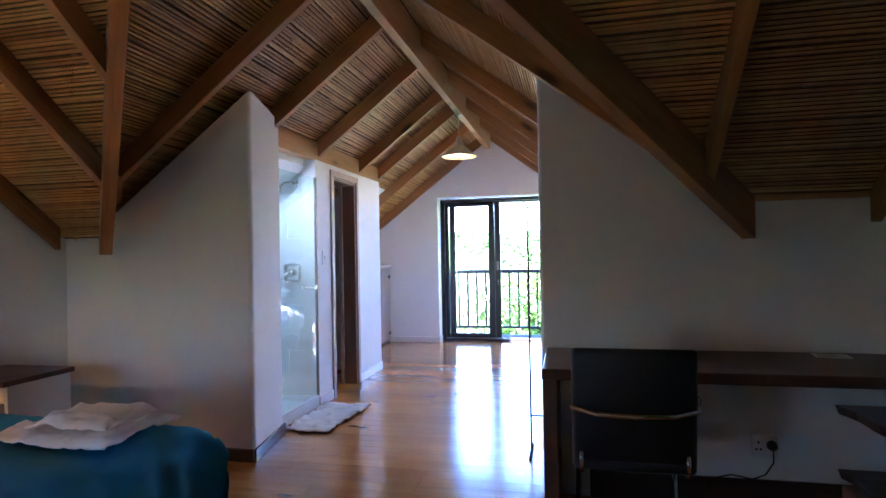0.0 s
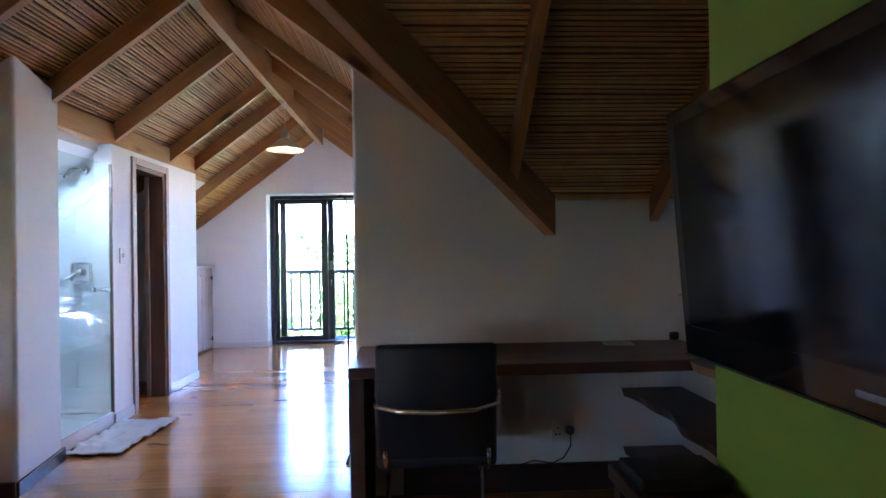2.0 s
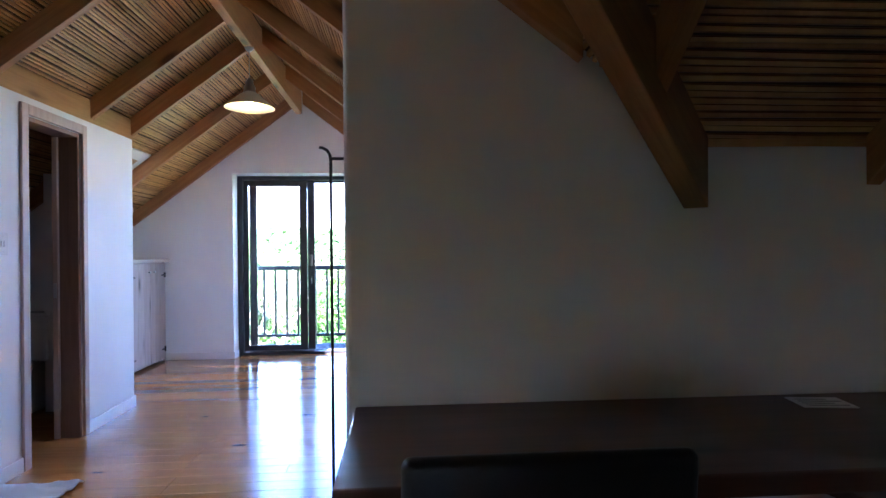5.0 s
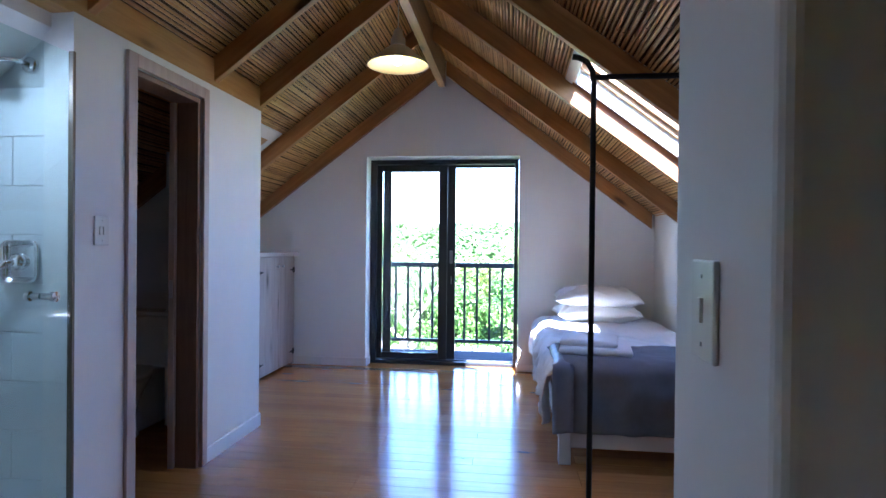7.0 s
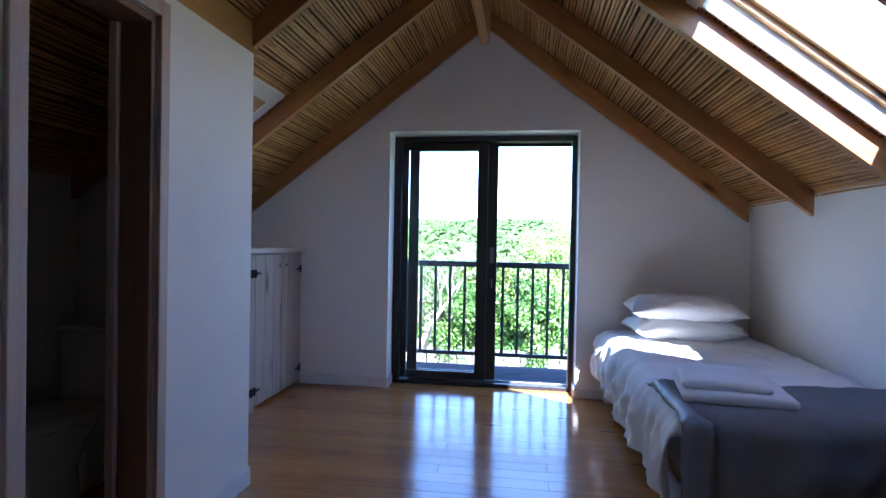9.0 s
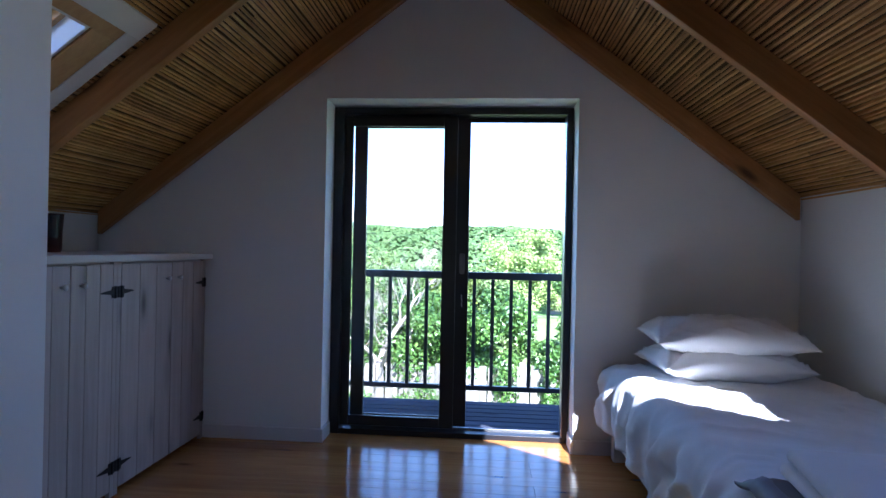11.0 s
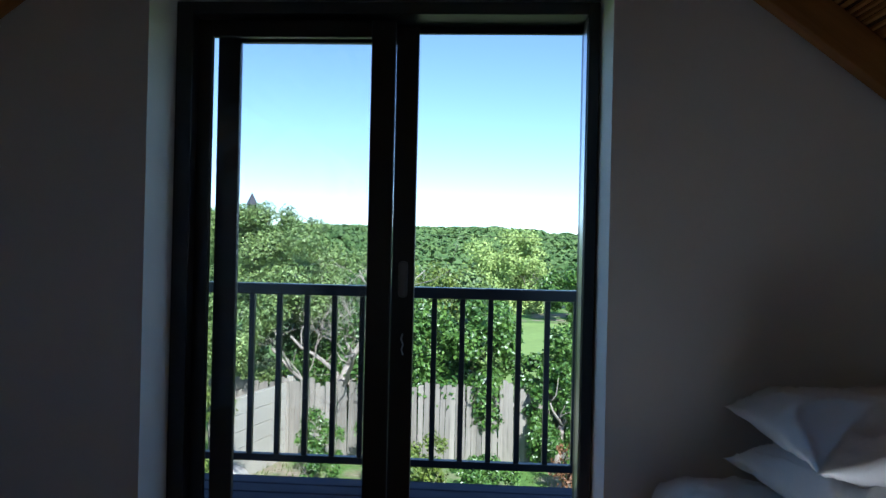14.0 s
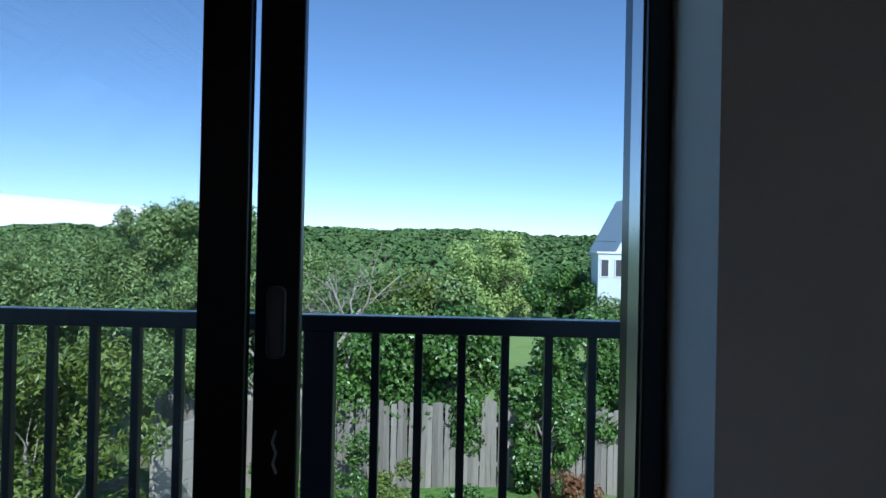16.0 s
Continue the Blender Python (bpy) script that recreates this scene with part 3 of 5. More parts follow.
# doorway casing and jamb lining
door_1 = thing("door_1", BX, DY0, 0, "narrow bathroom doorway with limed casing, brown door standing open inward", "door", kind="structure")
CW = 0.062
for nm, (a, b, z0, z1) in (("casing", (-CW, 0.0, 0, DZ + CW)), ("casing", (DY1 - DY0, DY1 - DY0 + CW - 0.008, 0, DZ + CW)), ("casing", (0.0, DY1 - DY0, DZ, DZ + CW))):
    part(nm, box(0.0, 0.02, a, b, z0, z1, 0.004), M_CASING, door_1)
part("jamb", box(-0.130, -0.004, DY1 - DY0 - 0.025, DY1 - DY0 - 0.002, 0, DZ - 0.002, 0.003), M_DOORW, door_1, "brown wooden jamb")
part("jamb", box(-0.15, -0.004, 0.002, 0.025, 0, DZ - 0.002, 0.003), M_DOORW, door_1, "brown wooden jamb")
part("head", box(-0.15, -0.004, 0.025, DY1 - DY0 - 0.025, DZ - 0.03, DZ - 0.002, 0.003), M_DOORW, door_1, "brown wooden door head")
leaf = part("door_leaf", box(-0.70, -0.16, 0.03, 0.07, 0.01, DZ - 0.035, 0.004), M_DOORW, door_1, "brown door leaf swung inward")
part("door_handle", tube([(-0.64, 0.07, 1.0), (-0.64, 0.11, 1.0), (-0.54, 0.115, 1.0)], 0.008, 8), M_STEEL, leaf, "steel lever handle")
stop = part("stop", box(-0.165, -0.130, 0.535, 0.556, 0, DZ - 0.03, 0.003), M_CASING, door_1, "pale rebate strip of the jamb")
part("strike_plate", box(-0.160, -0.138, 0.532, 0.5355, 0.96, 1.06, 0.001), M_STEEL, stop, "steel strike plate")

# ---- sliding door in the gable ----
FY = 8.18
slider = thing("door_2", OPL, FY, 0, "black aluminium sliding glass door, slid half open to the balcony", "sliding door", kind="structure")
T0, T1 = 0.0, OPT - 0.012
part("frame", box(0.002, 0.066, 0, 0.138, T0, T1, 0.003), M_BLACKF, slider)
part("frame", box(1.535, 1.575, 0, 0.138, T0, T1, 0.003), M_BLACKF, slider)
part("frame", box(0.066, 1.535, 0, 0.138, T1 - 0.045, T1, 0.003), M_BLACKF, slider)
part("track", box(0.066, 1.535, 0, 0.138, 0.0, 0.035, 0.003), M_BLACKF, slider)
part("track_rail", box(0.066, 1.535, 0.084, 0.090, 0.035, 0.047, 0.001), M_STEEL, slider)
part("head_lip", box(0.066, 1.535, 0.122, 0.138, T1 - 0.071, T1 - 0.045, 0.002), M_BLACKF, slider)
part("guide_channel", box(1.531, 1.536, 0.016, 0.078, 0.036, T1 - 0.05, 0.001), M_STEEL, slider, "bare grey aluminium channel")


def door_leaf(x0, x1, y0, sl, sr, label):
    z0, z1, d = 0.048, T1 - 0.05, 0.026
    lf = part("leaf", box(x0, x0 + sl, y0, y0 + d, z0, z1, 0.004), M_BLACKF, slider, label)
    part("stile", box(x1 - sr, x1, y0, y0 + d, z0, z1, 0.004), M_BLACKF, lf)
    part("rail", box(x0 + sl, x1 - sr, y0, y0 + d, z1 - 0.065, z1, 0.004), M_BLACKF, lf)
    part("rail", box(x0 + sl, x1 - sr, y0, y0 + d, z0, z0 + 0.065, 0.004), M_BLACKF, lf)
    pane = part("pane", box(x0 + sl - 0.005, x1 - sr + 0.005, y0 + d / 2 - 0.002, y0 + d / 2 + 0.002, z0 + 0.06, z1 - 0.06), M_GLASS, lf)
    pane.visible_shadow = False
    return lf


lf = door_leaf(0.117, 0.908, 0.104, 0.089, 0.088, "outer sliding leaf with one pane")
bm = box(0.848, 0.883, 0.092, 0.104, 1.075, 1.215, 0.014, 3)
part("handle", bm, M_GREYTXT, lf, "grey flush pull handle")
bm = tube([(0.868, 0.104, 0.935), (0.864, 0.094, 0.915), (0.872, 0.092, 0.895), (0.866, 0.092, 0.875), (0.872, 0.096, 0.855)], 0.003, 6)
part("lock", bm, M_STEEL, lf, "small steel lock catch")
door_leaf(0.064, 0.825, 0.044, 0.055, 0.092, "inner sliding leaf with one pane")

# ---- roof windows ----


def roof_window(side, box_, name, label, trims=(), fills=()):
    u0, u1, v0, v1 = box_
    h = 0.13
    root = new(name)
    tagged(root, label, "roof window", kind="structure")

    def bar(nm, ua, ub, va, vb, h0, h1, mat, lab=""):
        own = bmesh.new()
        vs = [own.verts.new(slope_point(side, u, v, hh)) for hh in (h0, h1) for u, v in ((ua, va), (ub, va), (ub, vb), (ua, vb))]
        for f in ((0, 1, 2, 3), (7, 6, 5, 4), (0, 4, 5, 1), (1, 5, 6, 2), (2, 6, 7, 3), (3, 7, 4, 0)):
            own.faces.new([vs[i] for i in f])
        bmesh.ops.recalc_face_normals(own, faces=own.faces)
        bev(own, own.edges[:], 0.003, 1)
        return part(nm, own, mat, root, lab)
    e = 0.016
    for ua, ub, va, vb in ((u0, u0 + e, v0, v1), (u1 - e, u1, v0, v1), (u0 + e, u1 - e, v0, v0 + e), (u0 + e, u1 - e, v1 - e, v1)):
        bar("lining", ua, ub, va, vb, -0.008, h, M_TRIMW, "white painted lining board")
    u0, u1, v0, v1 = u0 + e, u1 - e, v0 + e, v1 - e
    k = 0.03
    for ua, ub, va, vb in ((u0, u0 + k, v0, v1), (u1 - k, u1, v0, v1), (u0 + k, u1 - k, v0, v0 + k), (u0 + k, u1 - k, v1 - k, v1)):
        bar("frame", ua, ub, va, vb, 0.10, 0.26, M_SKYPINE, "pine outer frame")
    u0, u1, v0, v1 = u0 + k, u1 - k, v0 + k, v1 - k
    k = 0.03
    for ua, ub, va, vb in ((u0, u0 + k, v0, v1), (u1 - k, u1, v0, v1), (u0 + k, u1 - k, v0, v0 + k), (u0 + k, u1 - k, v1 - k, v1)):
        bar("sash", ua, ub, va, vb, 0.135, 0.25, M_SKYPINE, "pine sash")
    p = bar("pane", u0 + k, u1 - k, v0 + k, v1 - k, 0.232, 0.236, M_GLASS)
    p.visible_shadow = False
    for ua, ub, va, vb in trims:
        bar("architrave", ua, ub, va, vb, -0.022, -0.0085, M_TRIMW, "white painted architrave")
    # added boards that fill the strip between the shortened opening and its architrave
    for ua, ub, va, vb in fills:
        bar("packing_board", ua, ub, va, vb, -0.018, -0.0085, M_SKYPINE, "pine filler board added beside the shortened opening")
    return root


roof_window("e", SKY_R, "window_1", "pine roof window with white lining, sun falling through",
            ((1.045, 1.09, 5.064, 5.935), (2.025, 2.055, 5.064, 5.935)))
roof_window("w", SKY_L, "window_2", "pine roof window with white lining over the cupboard",
            ((1.245, 1.33, 6.04, 6.855), (1.88, 1.96, 6.04, 6.855), (1.33, 1.88, 6.765, 6.855)), ((1.33, 1.38, 6.08, 6.765), (1.38, 1.88, 6.62, 6.765)))

# unseen window, added so that sun and sky light the bedroom end
added_win = new("added_window")
tagged(added_win, "added unseen low window with white frame, letting in sun and sky", "window", kind="structure")
for a in (W3A + 0.002, W3B - 0.042):
    part("window_frame", box(a, a + 0.04, ys0 + 0.05, ys0 + 0.10, W3C + 0.002, W3D - 0.002, 0.004), M_TRIMW, added_win)
for z in (W3C + 0.002, W3D - 0.042):
    part("window_frame", box(W3A + 0.042, W3B - 0.042, ys0 + 0.05, ys0 + 0.10, z, z + 0.04, 0.004), M_TRIMW, added_win)

# ---- shower tiles ----
tile_wall = bpy.data.objects["wall_shower_back"]
tw, th_ = 0.297, 0.197
tile_mesh = None
for r in range(11):
    for c in range(5):
        x1 = -0.362 - c * 0.30 + (0.15 if r % 2 else 0.0)
        x0 = x1 - tw
        x1 = min(x1, -0.238 if r * 0.2 + 0.3 < 2.1 else -0.36)
        z0 = 0.10 + r * 0.20
        if z0 + th_ > ZA - SL * (RX - (x0 + x1) / 2) - 0.05 or x0 < XL - 0.01 or x1 - x0 < 0.05:
            continue
        if tile_mesh is None or abs((x1 - x0) - tw) > 1e-3:
            b_ = box(0, x1 - x0, -0.008, 0, 0, th_, 0.0015, 1)
            ob = link("tile", b_, M_TILE, tile_wall)
            if abs((x1 - x0) - tw) < 1e-3:
                tile_mesh = ob.data
        else:
            ob = new("tile", tile_mesh)
            ob.parent = tile_wall
        ob.matrix_basis = pose(x0, 4.27, z0)

# ---- shower ----
bm = box(-1.28, BX + 0.0, 3.505, 4.262, 0.002, 0.10, 0.008)
tray = tagged(link("shower_tray", bm, M_PORC), "white shower tray with a raised kerb", "shower tray")
shower = thing("shower_screen", BX, 3.5, 0.1, "frameless clear glass shower screen with slim metal edge channels", "shower screen")
pane = part("pane", box(-0.004, 0.004, 0.025, 0.735, 0.004, 1.92, 0.001), M_SHGLASS, shower)
pane.visible_shadow = False
part("channel", box(-0.011, 0.011, 0.735, 0.75, 0.0, 1.93, 0.002), M_SEAL, shower, "dull bronze edge channel")
part("channel", box(-0.009, 0.009, 0.0, 0.735, -0.001, 0.012, 0.002), M_STEEL, shower)
bm = lathe([(0.013, 0.0), (0.013, 0.035), (0.02, 0.04), (0.02, 0.055), (0.0, 0.058)], 16)
kn = part("knob", bm, M_CHROME, shower, "small chrome door knob")
kn.matrix_basis = pose(0.004, 0.60, 0.965, 0, 90, 0)
kn = part("knob", lathe([(0.013, 0.0), (0.013, 0.035), (0.02, 0.04), (0.02, 0.055), (0.0, 0.058)], 16), M_CHROME, shower, "small chrome door knob")
kn.matrix_basis = pose(-0.004, 0.60, 0.965, 0, -90, 0)
mixer = thing("shower_mixer", -0.46, 4.262, 1.19, "chrome shower mixer with a lever on a rounded plate", "tap")
part("plate", box(-0.075, 0.075, -0.012, 0, -0.085, 0.085, 0.03, 3), M_CHROME, mixer, smooth=True)
m90 = Matrix.Rotation(radians(90), 4, "X")
part("body", lathe([(0.036, 0.0), (0.034, 0.03), (0.024, 0.05), (0.0, 0.055)], 20, m=m90), M_CHROME, mixer, smooth=True)
part("lever", tube([(0, -0.05, 0), (-0.03, -0.07, -0.015), (-0.07, -0.085, -0.04), (-0.11, -0.09, -0.05)], [0.014, 0.016, 0.014, 0.012], 12), M_CHROME, mixer, smooth=True)
dl = thing("downlight", -0.52, 3.88, ZA - SL * 1.32 - 0.032, "round recessed downlight in the shower ceiling", "downlight")
dtilt = Matrix.Rotation(math.atan(SL), 4, "Y").inverted()
part("rim", lathe([(0.055, 0.0), (0.055, -0.006), (0.04, -0.008), (0.04, 0.0)], 24, m=dtilt), M_STEEL, dl)
part("lens", lathe([(0.04, -0.002), (0.04, -0.004), (0.0, -0.004)], 24, m=dtilt), glowing("cool_lens", (0.86, 0.93, 1.0), 22.0), dl, "glowing lens")
head = thing("wall_shower", -0.43, 4.262, 1.985, "chrome shower head on a bent arm", "shower head")
part("rose", lathe([(0.035, 0.0), (0.032, 0.012), (0.012, 0.016)], 20, m=m90), M_CHROME, head, smooth=True)
part("arm", tube([(0, -0.01, 0), (-0.03, -0.06, 0.01), (-0.06, -0.10, 0.0), (-0.075, -0.12, -0.03)], 0.011, 12), M_CHROME, head, smooth=True)
b_ = lathe([(0.014, 0.03), (0.018, 0.01), (0.034, -0.02), (0.036, -0.032), (0.0, -0.034)], 20)
part("spray", b_, M_CHROME, head, smooth=True).matrix_basis = pose(-0.083, -0.135, -0.05, -25, 20, 0)

# ---- switches and sockets ----


def switch_plate(x, y, z, rz, w, h, keys, label):
    t = thing("light_switch", x, y, z, label, "light switch", rz=rz)
    part("plate", box(-w / 2, w / 2, -0.009, 0, -h / 2, h / 2, 0.003), M_PLASTIC, t)
    n = len(keys)
    for i in range(n):
        cx = (i - (n - 1) / 2) * 0.022
        part("rocker", box(cx - 0.007, cx + 0.007, -0.014, -0.008, -0.018, 0.018, 0.002), M_PLASTIC, t)
    for s in (-1, 1):
        b_ = lathe([(0.0035, 0), (0.003, 0.0015), (0, 0.002)], 10, m=Matrix.Translation((0, -0.009, s * h * 0.34)) @ m90)
        part("screw", b_, M_STEEL, t)
    return t


switch_plate(BX, 4.405, 1.32, 90, 0.085, 0.125, "ab", "white two-rocker light switch on the bathroom wall")
switch_plate(PX, 3.0, 1.185, -90, 0.095, 0.143, "a", "white single-rocker light switch on the wall end")
sock = thing("wall_socket", 2.92, PY0, 0.32, "white wall socket with a dark plug in it", "socket")
part("plate", box(-0.06, 0.06, -0.01, 0, -0.06, 0.06, 0.003), M_PLASTIC, sock)
for dx, dz in ((-0.03, 0.02), (-0.04, -0.015), (-0.02, -0.015)):
    part("pin_hole", lathe([(0.006, 0), (0.006, 0.002), (0, 0.002)], 10, m=Matrix.Translation((dx, -0.010, dz)) @ m90), M_DARKP, sock)
plug = thing("plug", 2.95, PY0 - 0.011, 0.33, "dark round plug with a cable trailing to the floor", "plug")
part("body", lathe([(0.024, 0), (0.026, 0.012), (0.02, 0.035), (0, 0.038)], 18, m=m90), M_DARKP, plug, smooth=True)
part("cable", tube([(0, -0.03, -0.02), (0.0, -0.03, -0.08), (-0.04, -0.035, -0.14), (-0.1, -0.04, -0.165), (-0.2, -0.035, -0.15), (-0.3, -0.05, -0.17), (-0.34, -0.04, -0.324)], 0.004, 6), M_DARKP, plug)

# ---- pendant lamp ----
lamp = thing("pendant_lamp", 0.80, 5.66, 2.872, "cone pendant lamp, cream enamel shade with a glowing bulb", "pendant lamp")
part("ceiling_rose", lathe([(0.035, 0.0), (0.035, -0.02), (0.02, -0.04), (0.006, -0.05)], 20), M_STEEL, lamp, smooth=True)
part("cord", tube([(0, 0, -0.04), (0, 0, -0.25)], 0.004, 8), M_STEEL, lamp)
part("cap", lathe([(0.006, -0.25), (0.025, -0.27), (0.032, -0.30), (0.045, -0.325), (0.045, -0.35), (0.05, -0.37)], 24), M_STEEL, lamp, "brushed metal cap", smooth=True)
part("shade", lathe([(0.050, -0.368), (0.075, -0.385), (0.12, -0.425), (0.165, -0.460), (0.190, -0.482), (0.192, -0.488), (0.188, -0.487), (0.162, -0.464), (0.117, -0.430), (0.072, -0.391), (0.046, -0.376)], 40), M_SHADE, lamp, smooth=True)
part("bulb", lathe([(0.012, -0.375), (0.014, -0.40), (0.026, -0.435), (0.028, -0.455), (0.02, -0.478), (0.0, -0.487)], 20), M_BULB, lamp, "warm glowing bulb", smooth=True)

# ---- cloth and beds ----


def draped(x0, x1, y0, y1, zt, drops, seed, r=0.06, wob=0.012, fold=0.018, step=0.035, crease=0.0):
    """A cloth laid over a box: flat top, rounded edges, hanging sides (drops: x0, x1, y0, y1 sides) with folds."""
    g = random.Random(seed)
    off = Vector((g.uniform(0, 50), g.uniform(0, 50), g.uniform(0, 50)))
    dx0, dx1, dy0, dy1 = drops

    def axis(a, b, da, db):
        n = max(2, int((b - a + da + db) / step))
        return [(a - da) + (b - a + da + db) * i / n for i in range(n + 1)]
    xs, ys = axis(x0, x1, dx0, dx1), axis(y0, y1, dy0, dy1)
    own = bmesh.new()

    def wrap(s, a, b):
        """Arc position to (coordinate, fall)."""
        q = r * math.pi / 2
        for edge, sg in ((a, -1), (b, 1)):
            over = (s - edge) * sg + r
            if over > 0:
                if over < q:
                    th = over / r
                    return edge + sg * (-r + r * math.sin(th)), r - r * math.cos(th)
                return edge, r + over - q
        return s, 0.0
    grid = []
    for x in xs:
        row = []
        for y in ys:
            cx, fx = wrap(x, x0, x1)
            cy, fy = wrap(y, y0, y1)
            fall = max(fx, fy)
            both = min(fx, fy)
            n1 = noise.noise(Vector((x * 2.3, y * 2.3, 0)) + off)
            n2 = noise.noise(Vector((x * 7.0, y * 7.0, 3)) + off)
            z = zt - fall + (wob * n1 + wob * 0.5 * n2) * (1 if fall < 0.02 else 0.3)
            rd = 1 - abs(noise.noise(Vector((x * 3.4 + 1.5 * n1, y * 5.2 + x * 2.0, 7)) + off))
            z += crease * (rd ** 5 - 0.25) * (1 if fall < 0.05 else 0.4)
            rf = 1 - abs(noise.noise(Vector((x * 8.5 + 2 * n2, y * 7.5 - x * 4.0, 17)) + off))
            z += 0.45 * crease * (rf ** 6 - 0.2) * (1 if fall < 0.05 else 0.3)
            h = min(1.0, fall / 0.18)
            n1 += 0.6 * n2
            wv = crease * 1.2 * h * rd ** 4 + crease * 0.6 * h * rf ** 5 + fold * h * (noise.noise(Vector((y * 6.5, x * 0.7, 5)) + off) + 0.6 * math.sin(y * 23 + 4 * n1)) if fx > fy else fold * h * (noise.noise(Vector((x * 6.5, y * 0.7, 9)) + off) + 0.6 * math.sin(x * 23 + 4 * n1))
            sx = -1 if x < (x0 + x1) / 2 else 1
            sy = -1 if y < (y0 + y1) / 2 else 1
            flare = 0.45 * min(both, 0.12)
            if fx >= fy and fx > 0.02:
                cx += sx * (wv + 0.02 * h + flare)
                cy += sy * flare
            elif fy > 0.02:
                cy += sy * (wv + 0.02 * h + flare)
                cx += sx * flare
            row.append(own.verts.new((cx, cy, z)))
        grid.append(row)
    for i in range(len(xs) - 1):
        for j in range(len(ys) - 1):
            own.faces.new((grid[i][j], grid[i + 1][j], grid[i + 1][j + 1], grid[i][j + 1]))
    # thickness
    fs = own.faces[:]
    bmesh.ops.recalc_face_normals(own, faces=fs)
    if sum(f.normal.z for f in fs) < 0:
        bmesh.ops.reverse_faces(own, faces=fs)
    own.normal_update()
    inner = {v: own.verts.new(v.co - v.normal * 0.009) for v in own.verts[:]}
    rim = [e for e in own.edges if e.is_boundary]
    for f in fs:
        own.faces.new([inner[v] for v in reversed(f.verts)])
    for e in rim:
        p_, q_ = e.verts
        own.faces.new((q_, p_, inner[p_], inner[q_]))
    bmesh.ops.recalc_face_normals(own, faces=own.faces)
    return own


def pillow_mesh(w, d, h, seed, pinch=0.07):
    """A stuffed cushion, lens-shaped in section, with pulled-out corners and folds that run from them."""
    g = random.Random(seed)
    off = Vector((g.uniform(0, 50), g.uniform(0, 50), g.uniform(0, 50)))
    own = bmesh.new()
    n = 44
    lay = {}
    fans = [(cx, cy, g.uniform(7, 11), g.uniform(0, 6.28), g.uniform(0.7, 1.3)) for cx in (-1, 1) for cy in (-1, 1)]
    for s in (1, -1):
        for i in range(n + 1):
            for j in range(n + 1):
                u, v = 2 * i / n - 1, 2 * j / n - 1
                u, v = math.sin(u * 1.5708) * 0.45 + u * 0.55, math.sin(v * 1.5708) * 0.45 + v * 0.55
                edge = i in (0, n) or j in (0, n)
                if edge and s == -1:
                    lay[s, i, j] = lay[1, i, j]
                    continue
                k = (max(0.0, 1 - abs(u) ** 2.8) * max(0.0, 1 - abs(v) ** 2.8)) ** 0.62
                px = u * w / 2 * (1 - pinch * (1 - v * v) * abs(u) ** 3)
                py = v * d / 2 * (1 - pinch * 1.6 * (1 - u * u) * abs(v) ** 3)
                cr = 0.13 * noise.noise(Vector((u * 1.6, v * 1.6, s)) + off)
                rd = 1 - abs(noise.noise(Vector((u * 3.1, v * 2.2 + 0.8 * cr * 8, s + 4)) + off))
                cr += 0.20 * (rd ** 7 - 0.25)
                fold = 0.0
                for cx, cy, m, ph, st in fans:
                    du, dv = (u - cx) * w, (v - cy) * d
                    dist = math.hypot(du, dv)
                    an = math.atan2(dv, du)
                    fold += st * 0.034 * ((1 - abs(math.sin(an * m * 0.6 + ph + 2 * cr))) ** 3 - 0.25) * math.exp(-dist * 2.6) * min(1, dist * 7)
                hem = 0.010 * noise.noise(Vector((u * 4, v * 4, 9)) + off)
                lay[s, i, j] = own.verts.new((px, py, s * (h / 2 * k * (1 + cr)) + fold * (k > 0.02) + hem - 0.018 * (abs(u * v) ** 4)))
    for s in (1, -1):
        for i in range(n):
            for j in range(n):
                q = [lay[s, i, j], lay[s, i + 1, j], lay[s, i + 1, j + 1], lay[s, i, j + 1]]
                own.faces.new(q if s == 1 else q[::-1])
    return own


def folded_towel(w, d, layers, t, seed):
    """Flat folded layers with soft rounded folds, sagging a little."""
    g = random.Random(seed)
    own = bmesh.new()
    for i in range(layers):
        a = g.uniform(-0.006, 0.006)
        lay = bmesh.new()
        box(-w / 2 + a, w / 2 + a, -d / 2 + g.uniform(-0.004, 0.004), d / 2 + g.uniform(-0.004, 0.004), i * t, (i + 1) * t + 0.002, t * 0.46, 4, lay)
        for ax, ext in ((0, w), (1, d)):
            for q in range(1, 12):
                co, no = Vector((0, 0, 0)), Vector((0, 0, 0))
                co[ax] = -ext / 2 + 0.035 + (ext - 0.07) * q / 12
                no[ax] = 1
                bmesh.ops.bisect_plane(lay, geom=lay.verts[:] + lay.edges[:] + lay.faces[:], plane_co=co, plane_no=no)
        merge(own, lay)
    for v in own.verts:
        v.co.z += (0.009 * noise.noise(v.co * 7 + Vector((seed, 0, 0))) - 0.010 * (abs(v.co.x) / (w / 2)) ** 4) * min(1, v.co.z / (t * 1.2))
    return own


# single bed under the roof window
bed = thing("single_bed", 2.32, 6.75, 0, "white painted single bed base with legs against the gable wall", "bed")
BW, B0, B1 = 0.52, -1.18, 1.22
part("mattress", box(-BW + 0.01, BW - 0.01, B0, B1 - 0.005, 0.28, 0.535, 0.05, 3), M_DUVET, bed, "white mattress")
part("side_rail", box(-BW, -BW + 0.025, B0, B1 - 0.01, 0.13, 0.29, 0.005), M_BEDW, bed)
part("side_rail", box(BW - 0.025, BW, B0, B1 - 0.01, 0.13, 0.29, 0.005), M_BEDW, bed)
part("foot_board", box(-BW + 0.02, BW - 0.02, B0 - 0.02, B0 + 0.005, 0.10, 0.29, 0.005), M_BEDW, bed)
